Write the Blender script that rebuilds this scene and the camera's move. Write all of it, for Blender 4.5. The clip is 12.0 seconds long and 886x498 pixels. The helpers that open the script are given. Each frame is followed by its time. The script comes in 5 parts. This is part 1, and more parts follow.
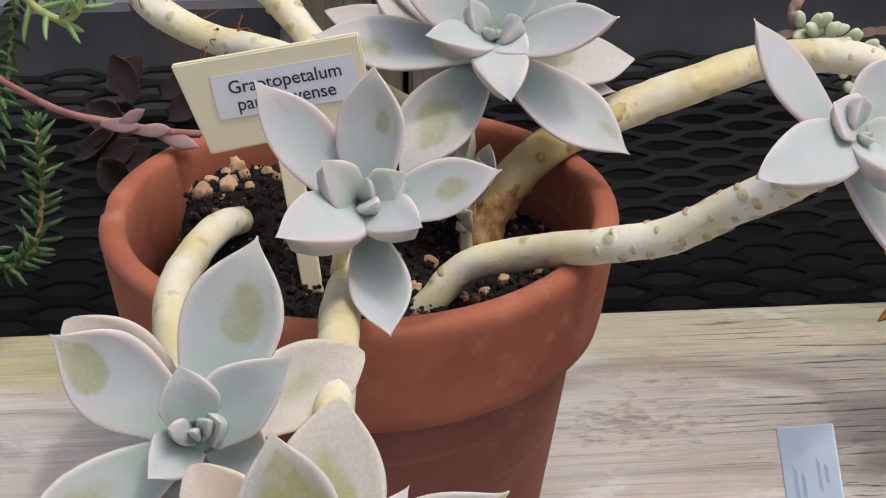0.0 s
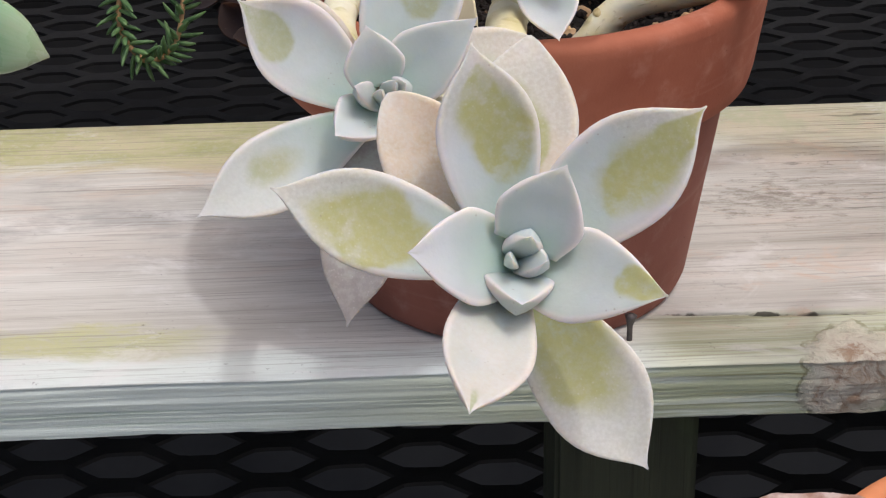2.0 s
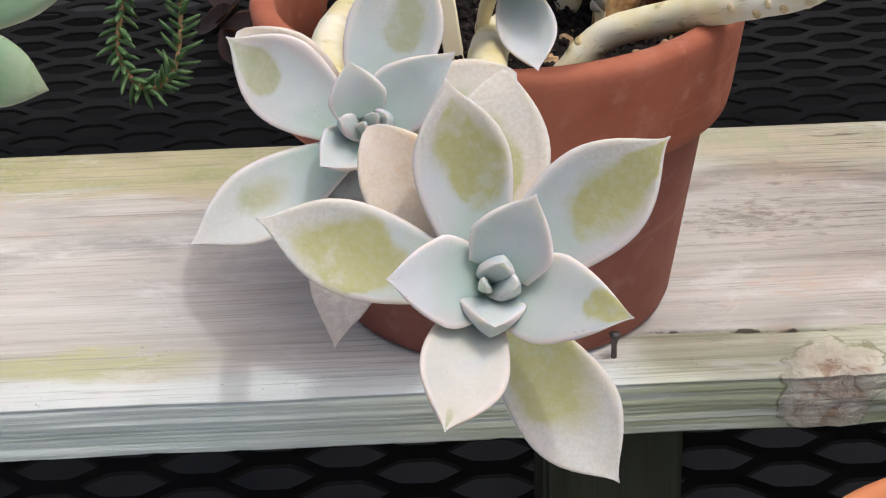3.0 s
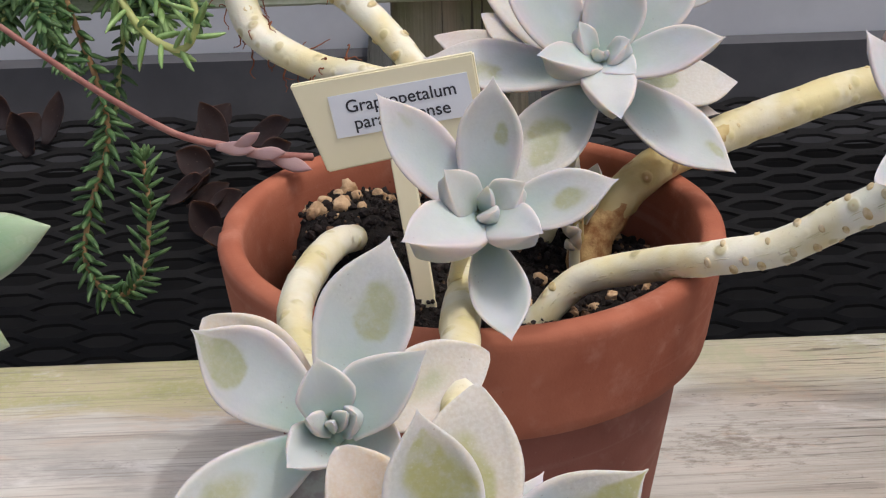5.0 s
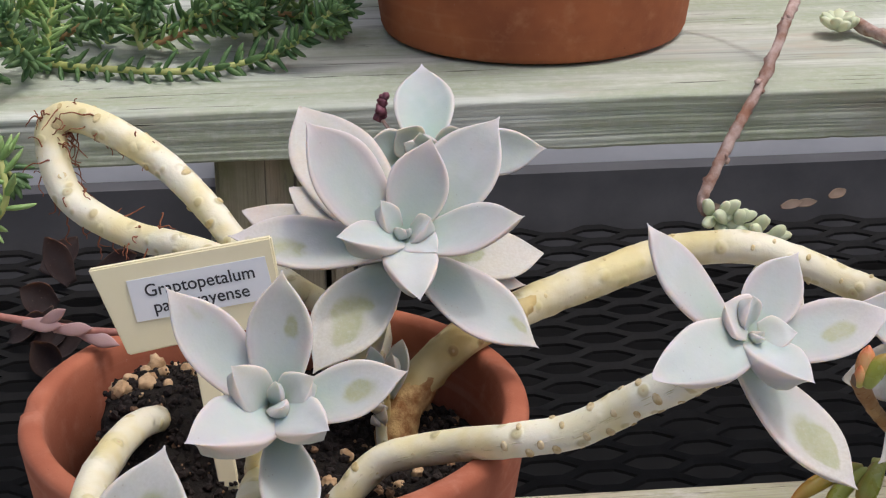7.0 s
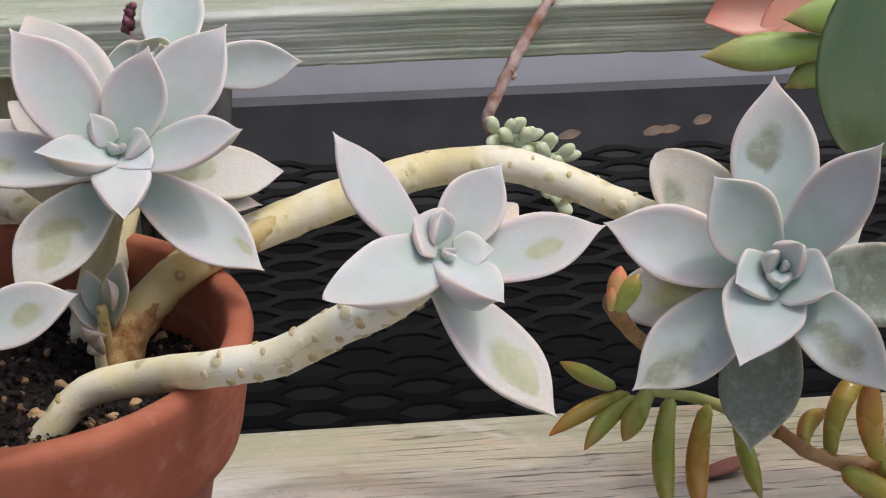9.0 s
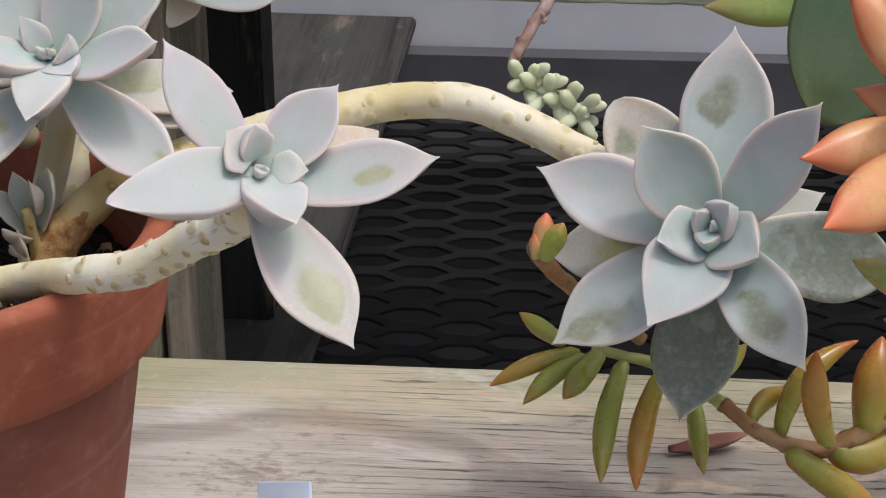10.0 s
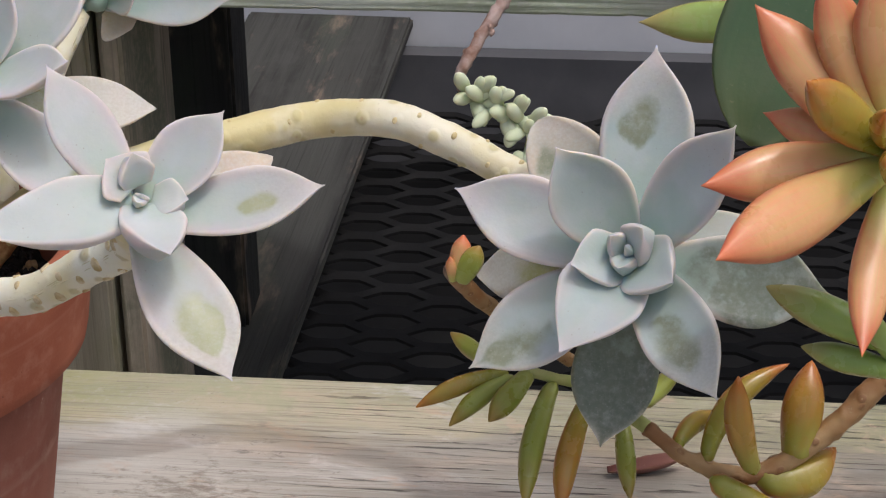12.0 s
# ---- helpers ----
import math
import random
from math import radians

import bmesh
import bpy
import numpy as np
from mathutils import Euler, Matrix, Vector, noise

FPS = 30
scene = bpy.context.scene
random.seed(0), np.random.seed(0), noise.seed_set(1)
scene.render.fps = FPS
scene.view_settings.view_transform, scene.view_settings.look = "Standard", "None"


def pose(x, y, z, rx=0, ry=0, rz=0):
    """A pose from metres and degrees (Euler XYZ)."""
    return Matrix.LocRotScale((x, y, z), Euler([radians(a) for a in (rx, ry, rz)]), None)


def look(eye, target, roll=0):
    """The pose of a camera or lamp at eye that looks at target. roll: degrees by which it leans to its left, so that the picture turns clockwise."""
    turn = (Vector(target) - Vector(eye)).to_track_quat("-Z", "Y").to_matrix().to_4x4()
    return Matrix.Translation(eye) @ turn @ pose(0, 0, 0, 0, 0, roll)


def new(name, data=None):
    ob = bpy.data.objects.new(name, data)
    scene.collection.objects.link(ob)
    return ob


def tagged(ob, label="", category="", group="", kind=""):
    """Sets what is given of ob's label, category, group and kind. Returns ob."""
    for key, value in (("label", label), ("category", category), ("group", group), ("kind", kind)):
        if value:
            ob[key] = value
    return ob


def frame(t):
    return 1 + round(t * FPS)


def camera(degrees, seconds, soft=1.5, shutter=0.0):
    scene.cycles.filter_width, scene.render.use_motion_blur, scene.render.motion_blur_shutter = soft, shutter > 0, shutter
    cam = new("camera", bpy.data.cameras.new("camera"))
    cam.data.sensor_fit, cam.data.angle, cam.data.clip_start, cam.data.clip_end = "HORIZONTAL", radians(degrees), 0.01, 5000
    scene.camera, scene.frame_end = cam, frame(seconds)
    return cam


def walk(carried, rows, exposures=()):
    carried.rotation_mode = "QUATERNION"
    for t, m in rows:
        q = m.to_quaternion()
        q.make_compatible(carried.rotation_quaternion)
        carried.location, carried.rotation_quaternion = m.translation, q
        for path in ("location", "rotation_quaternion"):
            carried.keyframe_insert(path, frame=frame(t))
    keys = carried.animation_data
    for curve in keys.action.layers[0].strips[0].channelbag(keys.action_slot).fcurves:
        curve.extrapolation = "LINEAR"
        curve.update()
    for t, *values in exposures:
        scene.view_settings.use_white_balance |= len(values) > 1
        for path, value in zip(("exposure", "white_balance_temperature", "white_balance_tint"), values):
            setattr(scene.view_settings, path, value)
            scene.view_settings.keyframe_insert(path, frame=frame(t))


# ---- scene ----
cam = camera(27.0, 12.0, soft=1.2)
PATH = [
    (0.0, look((-0.0125, -0.6107, 0.4223), (0.0250, -0.0773, 0.1501), -0.30)),
    (0.5, look((-0.0252, -0.6059, 0.4109), (-0.0000, -0.0706, 0.1412), -0.23)),
    (1.0, look((-0.0385, -0.6342, 0.3848), (-0.0223, -0.1009, 0.1105), -0.74)),
    (1.5, look((-0.0465, -0.6520, 0.3647), (-0.0348, -0.1224, 0.0831), -1.07)),
    (2.0, look((-0.0418, -0.6494, 0.3587), (-0.0313, -0.1220, 0.0728), -1.36)),
    (2.5, look((-0.0338, -0.6626, 0.3597), (-0.0248, -0.1357, 0.0728), -1.87)),
    (2.7, look((-0.0341, -0.6676, 0.3644), (-0.0259, -0.1397, 0.0795), -2.05)),
    (4.3, look((-0.0385, -0.6511, 0.3882), (-0.0288, -0.1130, 0.1229), -1.83)),
    (4.5, look((-0.0378, -0.6448, 0.3962), (-0.0265, -0.1047, 0.1351), -1.73)),
    (5.0, look((-0.0322, -0.6308, 0.4120), (-0.0137, -0.0867, 0.1599), -1.33)),
    (5.5, look((-0.0255, -0.6287, 0.4156), (0.0012, -0.0813, 0.1714), -0.92)),
    (6.0, look((-0.0108, -0.6194, 0.4324), (0.0256, -0.0686, 0.1973), -0.61)),
    (6.5, look((-0.0013, -0.6221, 0.4408), (0.0448, -0.0690, 0.2129), -0.47)),
    (7.0, look((0.0003, -0.6221, 0.4420), (0.0563, -0.0689, 0.2166), -0.39)),
    (7.5, look((0.0178, -0.6307, 0.4372), (0.0874, -0.0795, 0.2106), -0.42)),
    (7.7, look((0.0337, -0.6350, 0.4332), (0.1089, -0.0852, 0.2049), -0.33)),
    (9.3, look((0.1178, -0.5856, 0.4060), (0.1854, -0.0428, 0.1595), 0.11)),
    (9.5, look((0.1506, -0.5834, 0.3982), (0.1871, -0.0382, 0.1504), 0.24)),
    (10.0, look((0.2375, -0.5867, 0.3974), (0.1958, -0.0436, 0.1459), -0.04)),
    (10.5, look((0.2650, -0.5764, 0.3867), (0.2193, -0.0373, 0.1273), -0.07)),
    (11.0, look((0.2764, -0.5729, 0.3914), (0.2335, -0.0340, 0.1311), -0.22)),
    (11.5, look((0.2819, -0.5734, 0.4000), (0.2390, -0.0333, 0.1422), -0.26)),
    (12.0, look((0.2836, -0.5692, 0.4042), (0.2249, -0.0293, 0.1491), -0.57)),
]
walk(cam, PATH, exposures=[(0.0, -0.26, 6020, 11), (1.5, -0.20, 6010, 11), (2.3, -0.02, 6000, 11), (4.5, -0.15, 6020, 11), (5.0, -0.19, 6020, 11), (9.5, -0.18, 6020, 11), (12.0, -0.24, 6020, 11)])

# ---- daylight: a high sun from the front right, and a bright sky ----
SUN_TO = Vector((0.041, -0.019, 0.131)).normalized()
world = bpy.data.worlds.new("world")
scene.world = world
world.use_nodes = True
wn = world.node_tree.nodes
sky = wn.new("ShaderNodeTexSky")
sky.sky_type, sky.sun_disc = "NISHITA", False
sky.sun_elevation = math.asin(SUN_TO.z)
sky.sun_rotation = math.atan2(SUN_TO.x, SUN_TO.y)
sky.air_density, sky.dust_density, sky.ozone_density = 0.7, 7.0, 0.3
wn["Background"].inputs["Strength"].default_value = 0.172
world.node_tree.links.new(sky.outputs[0], wn["Background"].inputs["Color"])
sun = new("sun", bpy.data.lights.new("sun", "SUN"))
sun.data.energy, sun.data.angle, sun.data.color = 0.88, radians(1.8), (1.0, 0.98, 0.95)
sun.matrix_world = look(SUN_TO * 5, (0, 0, 0))


# ---- materials ----
class Nodes:
    """A small wrapper to write node materials in few lines."""

    def __init__(self, name, rough=0.6, spec=0.4):
        self.m = bpy.data.materials.new(name)
        self.m.use_nodes = True
        self.t = self.m.node_tree
        self.b = self.t.nodes["Principled BSDF"]
        self.b.inputs["Roughness"].default_value = rough
        self.b.inputs["Specular IOR Level"].default_value = spec

    def put(self, socket, value):
        if isinstance(value, bpy.types.NodeSocket):
            self.t.links.new(value, socket)
        elif value is not None:
            socket.default_value = value

    def coord(self, kind="Object", scale=(1, 1, 1), move=None):
        c = self.t.nodes.new("ShaderNodeTexCoord").outputs[kind]
        mp = self.t.nodes.new("ShaderNodeMapping")
        self.put(mp.inputs["Vector"], c)
        mp.inputs["Scale"].default_value = scale
        if move is not None:
            self.put(mp.inputs["Location"], move)
        return mp.outputs[0]

    def noise(self, vec, scale, detail=4, rough=0.55, distort=0.0):
        n = self.t.nodes.new("ShaderNodeTexNoise")
        self.put(n.inputs["Vector"], vec)
        n.inputs["Scale"].default_value, n.inputs["Detail"].default_value = scale, detail
        n.inputs["Roughness"].default_value, n.inputs["Distortion"].default_value = rough, distort
        return n.outputs["Fac"]

    def voronoi(self, vec, scale, feature="F1"):
        n = self.t.nodes.new("ShaderNodeTexVoronoi")
        n.feature = feature
        self.put(n.inputs["Vector"], vec)
        n.inputs["Scale"].default_value = scale
        return n.outputs["Distance"]

    def band(self, value, a, b, lo=0.0, hi=1.0):
        n = self.t.nodes.new("ShaderNodeMapRange")
        n.interpolation_type = "SMOOTHSTEP"
        self.put(n.inputs["Value"], value)
        for k, v in zip(("From Min", "From Max", "To Min", "To Max"), (a, b, lo, hi)):
            self.put(n.inputs[k], v)
        return n.outputs[0]

    def math(self, op, a, b=None):
        n = self.t.nodes.new("ShaderNodeMath")
        n.operation = op
        self.put(n.inputs[0], a)
        self.put(n.inputs[1], b)
        return n.outputs[0]

    def mix(self, fac, a, b, mode="MIX"):
        n = self.t.nodes.new("ShaderNodeMix")
        n.data_type, n.blend_type = "RGBA", mode
        self.put(n.inputs[0], fac)
        for sock, v in ((n.inputs[6], a), (n.inputs[7], b)):
            self.put(sock, (*v, 1) if isinstance(v, tuple) else v)
        return n.outputs[2]

    def split(self, vec):
        n = self.t.nodes.new("ShaderNodeSeparateXYZ")
        self.put(n.inputs[0], vec)
        return n.outputs

    def info(self, name):
        return self.t.nodes.new("ShaderNodeObjectInfo").outputs[name]

    def bump(self, height, strength=0.3, distance=0.001):
        n = self.t.nodes.new("ShaderNodeBump")
        self.put(n.inputs["Height"], height)
        n.inputs["Strength"].default_value, n.inputs["Distance"].default_value = strength, distance
        if self.b.inputs["Normal"].links:
            self.put(n.inputs["Normal"], self.b.inputs["Normal"].links[0].from_socket)
        self.put(self.b.inputs["Normal"], n.outputs[0])

    def done(self, color, rough=None, sss=0.0):
        self.put(self.b.inputs["Base Color"], (*color, 1) if isinstance(color, tuple) else color)
        if rough is not None:
            self.put(self.b.inputs["Roughness"], rough)
        if sss:
            self.b.inputs["Subsurface Weight"].default_value = sss
            self.b.inputs["Subsurface Radius"].default_value = (1.0, 0.8, 0.5)
            self.b.inputs["Subsurface Scale"].default_value = 0.0045
        return self.m


def leaf_material(name, shade, pale, rub_dark, rub_pale, worn_dark, worn_pale):
    """Waxy blue-grey leaf: pale margin, greener heart, rosy-tan old leaves (alpha) and one rubbed olive patch (colour: place and size)."""
    n = Nodes(name, 0.5, 0.3)
    uv = n.coord("UV")
    u, v, _ = n.split(uv)
    pu, pv, pr = n.split(n.info("Color"))
    tone = n.info("Alpha")
    rnd = n.info("Random")
    shift = n.math("MULTIPLY", rnd, 37.0)
    p = n.coord("Object", move=None)
    big = n.noise(p, 45, 3)
    fine = n.noise(p, 900, 3)
    mid = n.noise(p, 180, 4, 0.6)
    col = n.mix(big, shade, pale)
    heart = n.band(v, 0.55, 0.02)
    col = n.mix(n.math("MULTIPLY", heart, 0.62), col, (0.34, 0.49, 0.38))
    col = n.mix(n.band(n.noise(p, 26, 3, 0.5), 0.48, 0.72, 0.0, 0.35), col, (0.50, 0.50, 0.455))
    dust = n.band(n.noise(p, 48, 3, 0.5), 0.46, 0.68, 0.0, 0.35)
    col = n.mix(dust, col, (0.60, 0.61, 0.63))
    # rosy flush of the outer skin, stronger on some leaves
    outer = n.math("MAXIMUM", n.band(n.math("ABSOLUTE", n.math("SUBTRACT", u, 0.5)), 0.18, 0.48), n.band(v, 0.55, 0.98))
    flush = n.math("MULTIPLY", n.math("MULTIPLY", outer, n.band(rnd, 0.0, 1.0, 0.1, 0.75)), n.band(n.noise(p, 38, 3), 0.34, 0.58))
    col = n.mix(flush, col, (0.56, 0.475, 0.485))
    edge = n.band(n.math("ABSOLUTE", n.math("SUBTRACT", u, 0.5)), 0.40, 0.49)
    tipm = n.band(v, 0.86, 1.0)
    rim = n.math("MAXIMUM", edge, tipm)
    col = n.mix(n.math("MULTIPLY", rim, 0.7), col, (0.68, 0.60, 0.57))
    old = n.mix(n.band(fine, 0.30, 0.80), n.mix(n.band(mid, 0.3, 0.7), (0.58, 0.44, 0.28), (0.635, 0.525, 0.385)), (0.64, 0.57, 0.48))
    col = n.mix(n.math("MULTIPLY", tone, n.band(big, 0.25, 0.7, 0.55, 1.0)), col, old)
    du = n.math("MULTIPLY", n.math("SUBTRACT", u, pu), 0.75)
    dv = n.math("SUBTRACT", v, pv)
    dist = n.math("SQRT", n.math("ADD", n.math("MULTIPLY", du, du), n.math("MULTIPLY", dv, dv)))
    dist = n.math("ADD", dist, n.math("MULTIPLY", n.math("SUBTRACT", n.noise(p, 52, 4, 0.55), 0.5), 0.36))
    half = n.math("MULTIPLY", pr, 0.66)
    on = n.band(pr, 0.02, 0.06)
    # rubbed, greyer skin from the patch to the tip
    rub = n.math("MULTIPLY", n.band(n.math("ADD", dv, n.math("MULTIPLY", n.math("SUBTRACT", n.noise(p, 55, 3), 0.5), 0.5)), -0.12, 0.10), n.math("MULTIPLY", on, n.band(pr, 0.1, 0.5, 0.25, 0.7)))
    col = n.mix(rub, col, n.mix(n.band(fine, 0.3, 0.7), (0.48, 0.46, 0.39), (0.56, 0.545, 0.48)))
    depth = n.math("SUBTRACT", half, dist)
    crisp = n.noise(p, 40, 2)
    mask = n.band(depth, -0.02, n.band(crisp, 0.4, 0.6, 0.03, 0.17))
    grain = n.band(n.noise(p, 520, 3, 0.7), 0.30, 0.60, 0.78, 1.0)
    worn = n.band(n.noise(p, 95, 4, 0.65), 0.34, 0.50, 0.55, 1.0)
    mask = n.math("MULTIPLY", mask, n.math("MULTIPLY", n.math("MULTIPLY", grain, worn), on))
    patch_col = n.mix(n.band(pr, 0.36, 0.42), n.mix(mid, rub_dark, rub_pale), n.mix(mid, (0.355, 0.345, 0.13), (0.45, 0.435, 0.215)))
    patch_col = n.mix(n.band(pr, 0.84, 0.88), patch_col, n.mix(mid, worn_dark, worn_pale))
    col = n.mix(mask, col, patch_col)
    specks = n.band(n.voronoi(p, 420), 0.13, 0.07)
    col = n.mix(n.math("MULTIPLY", specks, n.band(n.noise(p, 60, 2), 0.50, 0.66, 0.0, 0.45)), col, (0.25, 0.2, 0.15))
    dots = n.math("MULTIPLY", n.band(n.voronoi(p, 700), 0.22, 0.12), n.math("MAXIMUM", rub, n.math("MULTIPLY", tone, 0.7)))
    col = n.mix(n.math("MULTIPLY", dots, 0.22), col, (0.70, 0.68, 0.62))
    col = n.mix(n.band(n.noise(p, 650, 3, 0.7), 0.48, 0.70, 0.0, 0.07), col, (0.33, 0.37, 0.33))
    n.bump(fine, 0.07, 0.0006)
    n.bump(mid, 0.08, 0.0015)
    return n.done(col, n.math("SUBTRACT", 0.55, n.math("MULTIPLY", mask, 0.24)), 0.7)


def spear_material(name, base, mid, tip, rough=0.36):
    """Thick pointed leaf that blushes from its base to its tip."""
    n = Nodes(name, rough, 0.5)
    uv = n.coord("UV")
    u, v, _ = n.split(uv)
    p = n.coord("Object")
    w = n.noise(p, 60, 4)
    k = n.math("ADD", v, n.math("MULTIPLY", n.math("SUBTRACT", w, 0.5), 0.5))
    col = n.mix(n.band(k, 0.05, 0.55), base, mid)
    col = n.mix(n.band(k, 0.55, 1.05), col, tip)
    veins = n.noise(n.coord("UV", (26, 2.2, 1)), 1.0, 4, 0.6)
    col = n.mix(n.band(veins, 0.42, 0.68, 0.0, 0.22), col, base)
    col = n.mix(n.band(n.noise(p, 110, 4, 0.65), 0.52, 0.70, 0.0, 0.2), col, tip)
    edge = n.band(n.math("ABSOLUTE", n.math("SUBTRACT", u, 0.5)), 0.40, 0.5)
    col = n.mix(n.math("MULTIPLY", edge, n.band(w, 0.35, 0.6, 0.25, 0.85)), col, tip)
    col = n.mix(n.band(n.noise(p, 320, 4, 0.7), 0.62, 0.72, 0.0, 0.15), col, (0.45, 0.36, 0.24))
    n.bump(n.noise(p, 500, 3), 0.12, 0.0006)
    return n.done(col, n.band(w, 0.3, 0.7, rough - 0.06, rough + 0.14), 0.35)


def stem_material(name, a, b, scar, dense):
    n = Nodes(name, 0.55, 0.35)
    p = n.coord("Object")
    uv = n.coord("UV")
    big = n.noise(p, 40, 3)
    col = n.mix(n.band(big, 0.35, 0.65), a, b)
    spot = n.voronoi(uv, dense)
    ring = n.band(spot, 0.30, 0.20)
    core = n.band(spot, 0.10, 0.05)
    some = n.band(n.noise(p, 70, 2), 0.36, 0.5)
    ring = n.math("MULTIPLY", ring, some)
    col = n.mix(n.math("MULTIPLY", ring, 0.7), col, scar)
    col = n.mix(n.math("MULTIPLY", n.math("MULTIPLY", core, some), 0.8), col, (0.55, 0.42, 0.24))
    fine = n.noise(p, 500, 4, 0.65)
    col = n.mix(n.band(fine, 0.6, 0.75, 0.0, 0.4), col, (0.42, 0.33, 0.18))
    n.bump(n.band(spot, 0.12, 0.36, 1.0, 0.0), 0.5, 0.0012)
    n.bump(n.noise(p, 160, 4), 0.35, 0.0012)
    n.bump(fine, 0.15, 0.0006)
    return n.done(col, None, 0.25)


def wood_material(name, pale, dark, green, amount, axis=0):
    """Weathered pine: broad bands and fine dark grain along one axis, checks, algae and tan stains."""

    def along(fast, slow):
        return n.coord("Object", tuple(slow if k == axis else fast for k in range(3)))

    n = Nodes(name, 0.8, 0.22)
    iso = n.coord("Object")
    bands = n.noise(along(38, 1.6), 1.0, 5, 0.6, 0.8)
    grain = n.noise(along(230, 5.0), 1.0, 4, 0.65, 0.4)
    hair = n.noise(along(620, 9.0), 1.0, 3, 0.6, 0.2)
    col = n.mix(n.band(bands, 0.30, 0.66), dark, pale)
    streak = n.math("MULTIPLY", n.band(grain, 0.46, 0.33), n.band(n.noise(along(16, 5), 1.0, 3), 0.36, 0.58))
    col = n.mix(n.math("MULTIPLY", streak, 0.62), col, tuple(c * 0.42 for c in dark))
    col = n.mix(n.band(hair, 0.45, 0.30, 0.0, 0.35), col, tuple(c * 0.6 for c in dark))
    col = n.mix(n.band(n.noise(along(14, 7), 1.3, 5, 0.65), 0.50, 0.70, 0.0, 0.6), col, tuple(min(0.82, c * 1.12) for c in pale))
    tan = n.band(n.noise(along(24, 7), 1.1, 5, 0.65), 0.55, 0.72, 0.0, 0.45)
    col = n.mix(tan, col, (0.50, 0.36, 0.25))
    stain = n.band(n.noise(along(11, 3.2), 1.7, 5, 0.6), 0.56 - amount * 0.14, 0.72 - amount * 0.1)
    stain = n.math("MULTIPLY", stain, n.band(n.noise(iso, 190, 4, 0.7), 0.3, 0.6, 0.5, 1.0))
    col = n.mix(n.math("MULTIPLY", stain, 0.85), col, green)
    check = n.math("MULTIPLY", n.band(n.noise(along(330, 7), 1.0, 2, 0.5), 0.345, 0.300), n.band(n.noise(iso, 18, 2), 0.45, 0.58))
    col = n.mix(n.math("MULTIPLY", check, 0.85), col, (0.06, 0.05, 0.042))
    grime = n.math("MULTIPLY", n.band(n.noise(along(120, 30), 1.0, 6, 0.75), 0.56, 0.70), n.band(n.noise(iso, 13, 2), 0.56, 0.68))
    col = n.mix(n.math("MULTIPLY", grime, 0.75), col, (0.10, 0.095, 0.09))
    n.bump(grain, 0.6, 0.0016)
    n.bump(hair, 0.3, 0.0008)
    n.bump(n.math("SUBTRACT", 1.0, check), 0.7, 0.0015)
    n.bump(n.noise(iso, 800, 3), 0.2, 0.0004)
    return n.done(col, n.band(bands, 0.3, 0.7, 0.72, 0.9))


def shelf_material():
    """The lower shelf: bleached pine, cleaner at one end and grey, checked and darker at the other, algae along its
    edges, a rough knot.
    """
    n = Nodes("bleached_shelf", 0.8, 0.22)
    iso = n.coord("Object")
    x, y, z = n.split(iso)

    def along(fast, slow):
        return n.coord("Object", (slow, fast, fast))

    def both(*facs):
        out = facs[0]
        for f in facs[1:]:
            out = n.math("MULTIPLY", out, f)
        return out

    bands = n.noise(along(42, 2.0), 1.0, 5, 0.6, 0.8)
    grain = n.noise(along(240, 6.0), 1.0, 4, 0.65, 0.4)
    hair = n.noise(along(700, 11.0), 1.0, 3, 0.6, 0.2)
    blot = n.noise(along(26, 10), 1.0, 6, 0.68, 0.5)
    fine = n.noise(iso, 260, 4, 0.7)
    grey = n.band(x, 0.02, 0.19)
    aged = n.band(x, 0.09, 0.22)
    col = n.mix(n.band(bands, 0.30, 0.66), (0.48, 0.455, 0.395), (0.655, 0.635, 0.575))
    old = n.mix(n.band(bands, 0.30, 0.66), (0.30, 0.265, 0.215), (0.50, 0.465, 0.40))
    # darker still towards the far right end
    old = n.mix(n.band(x, 0.20, 0.38, 0.0, 0.9), old, (0.19, 0.168, 0.135))
    col = n.mix(n.math("MULTIPLY", grey, 0.85), col, old)
    col = n.mix(n.band(blot, 0.50, 0.66, 0.0, 0.4), col, (0.60, 0.50, 0.42))
    col = n.mix(both(n.band(n.noise(along(30, 12), 1.2, 5, 0.65), 0.46, 0.66, 0.0, 0.8), n.band(x, -0.06, -0.15), n.band(y, -0.01, 0.03)), col, (0.36, 0.34, 0.31))
    # algae on the back edge and in a strip near the front
    rough_edge = n.math("MULTIPLY", n.math("SUBTRACT", blot, 0.5), 0.09)
    yb = n.math("ADD", y, rough_edge)
    col = n.mix(both(n.band(yb, 0.060, 0.092, 0.0, 0.7), n.band(blot, 0.42, 0.58), n.band(x, 0.10, 0.0, 0.3, 1.0)), col, (0.58, 0.43, 0.31))
    col = n.mix(both(n.band(yb, 0.085, 0.112), n.band(fine, 0.25, 0.55, 0.45, 1.0), n.band(x, 0.10, 0.0, 0.45, 1.0)), col, n.mix(n.band(blot, 0.35, 0.65), (0.36, 0.36, 0.15), (0.52, 0.48, 0.29)))
    yf = n.math("ABSOLUTE", n.math("ADD", n.math("ADD", y, 0.056), n.math("MULTIPLY", rough_edge, 0.5)))
    strip = both(n.band(n.math("ADD", yf, n.math("MULTIPLY", n.math("SUBTRACT", n.noise(along(90, 40), 1.0, 4, 0.65), 0.5), 0.03)), 0.014, 0.004), n.band(n.math("ADD", x, rough_edge), -0.105, -0.150), n.band(fine, 0.25, 0.55, 0.5, 0.95))
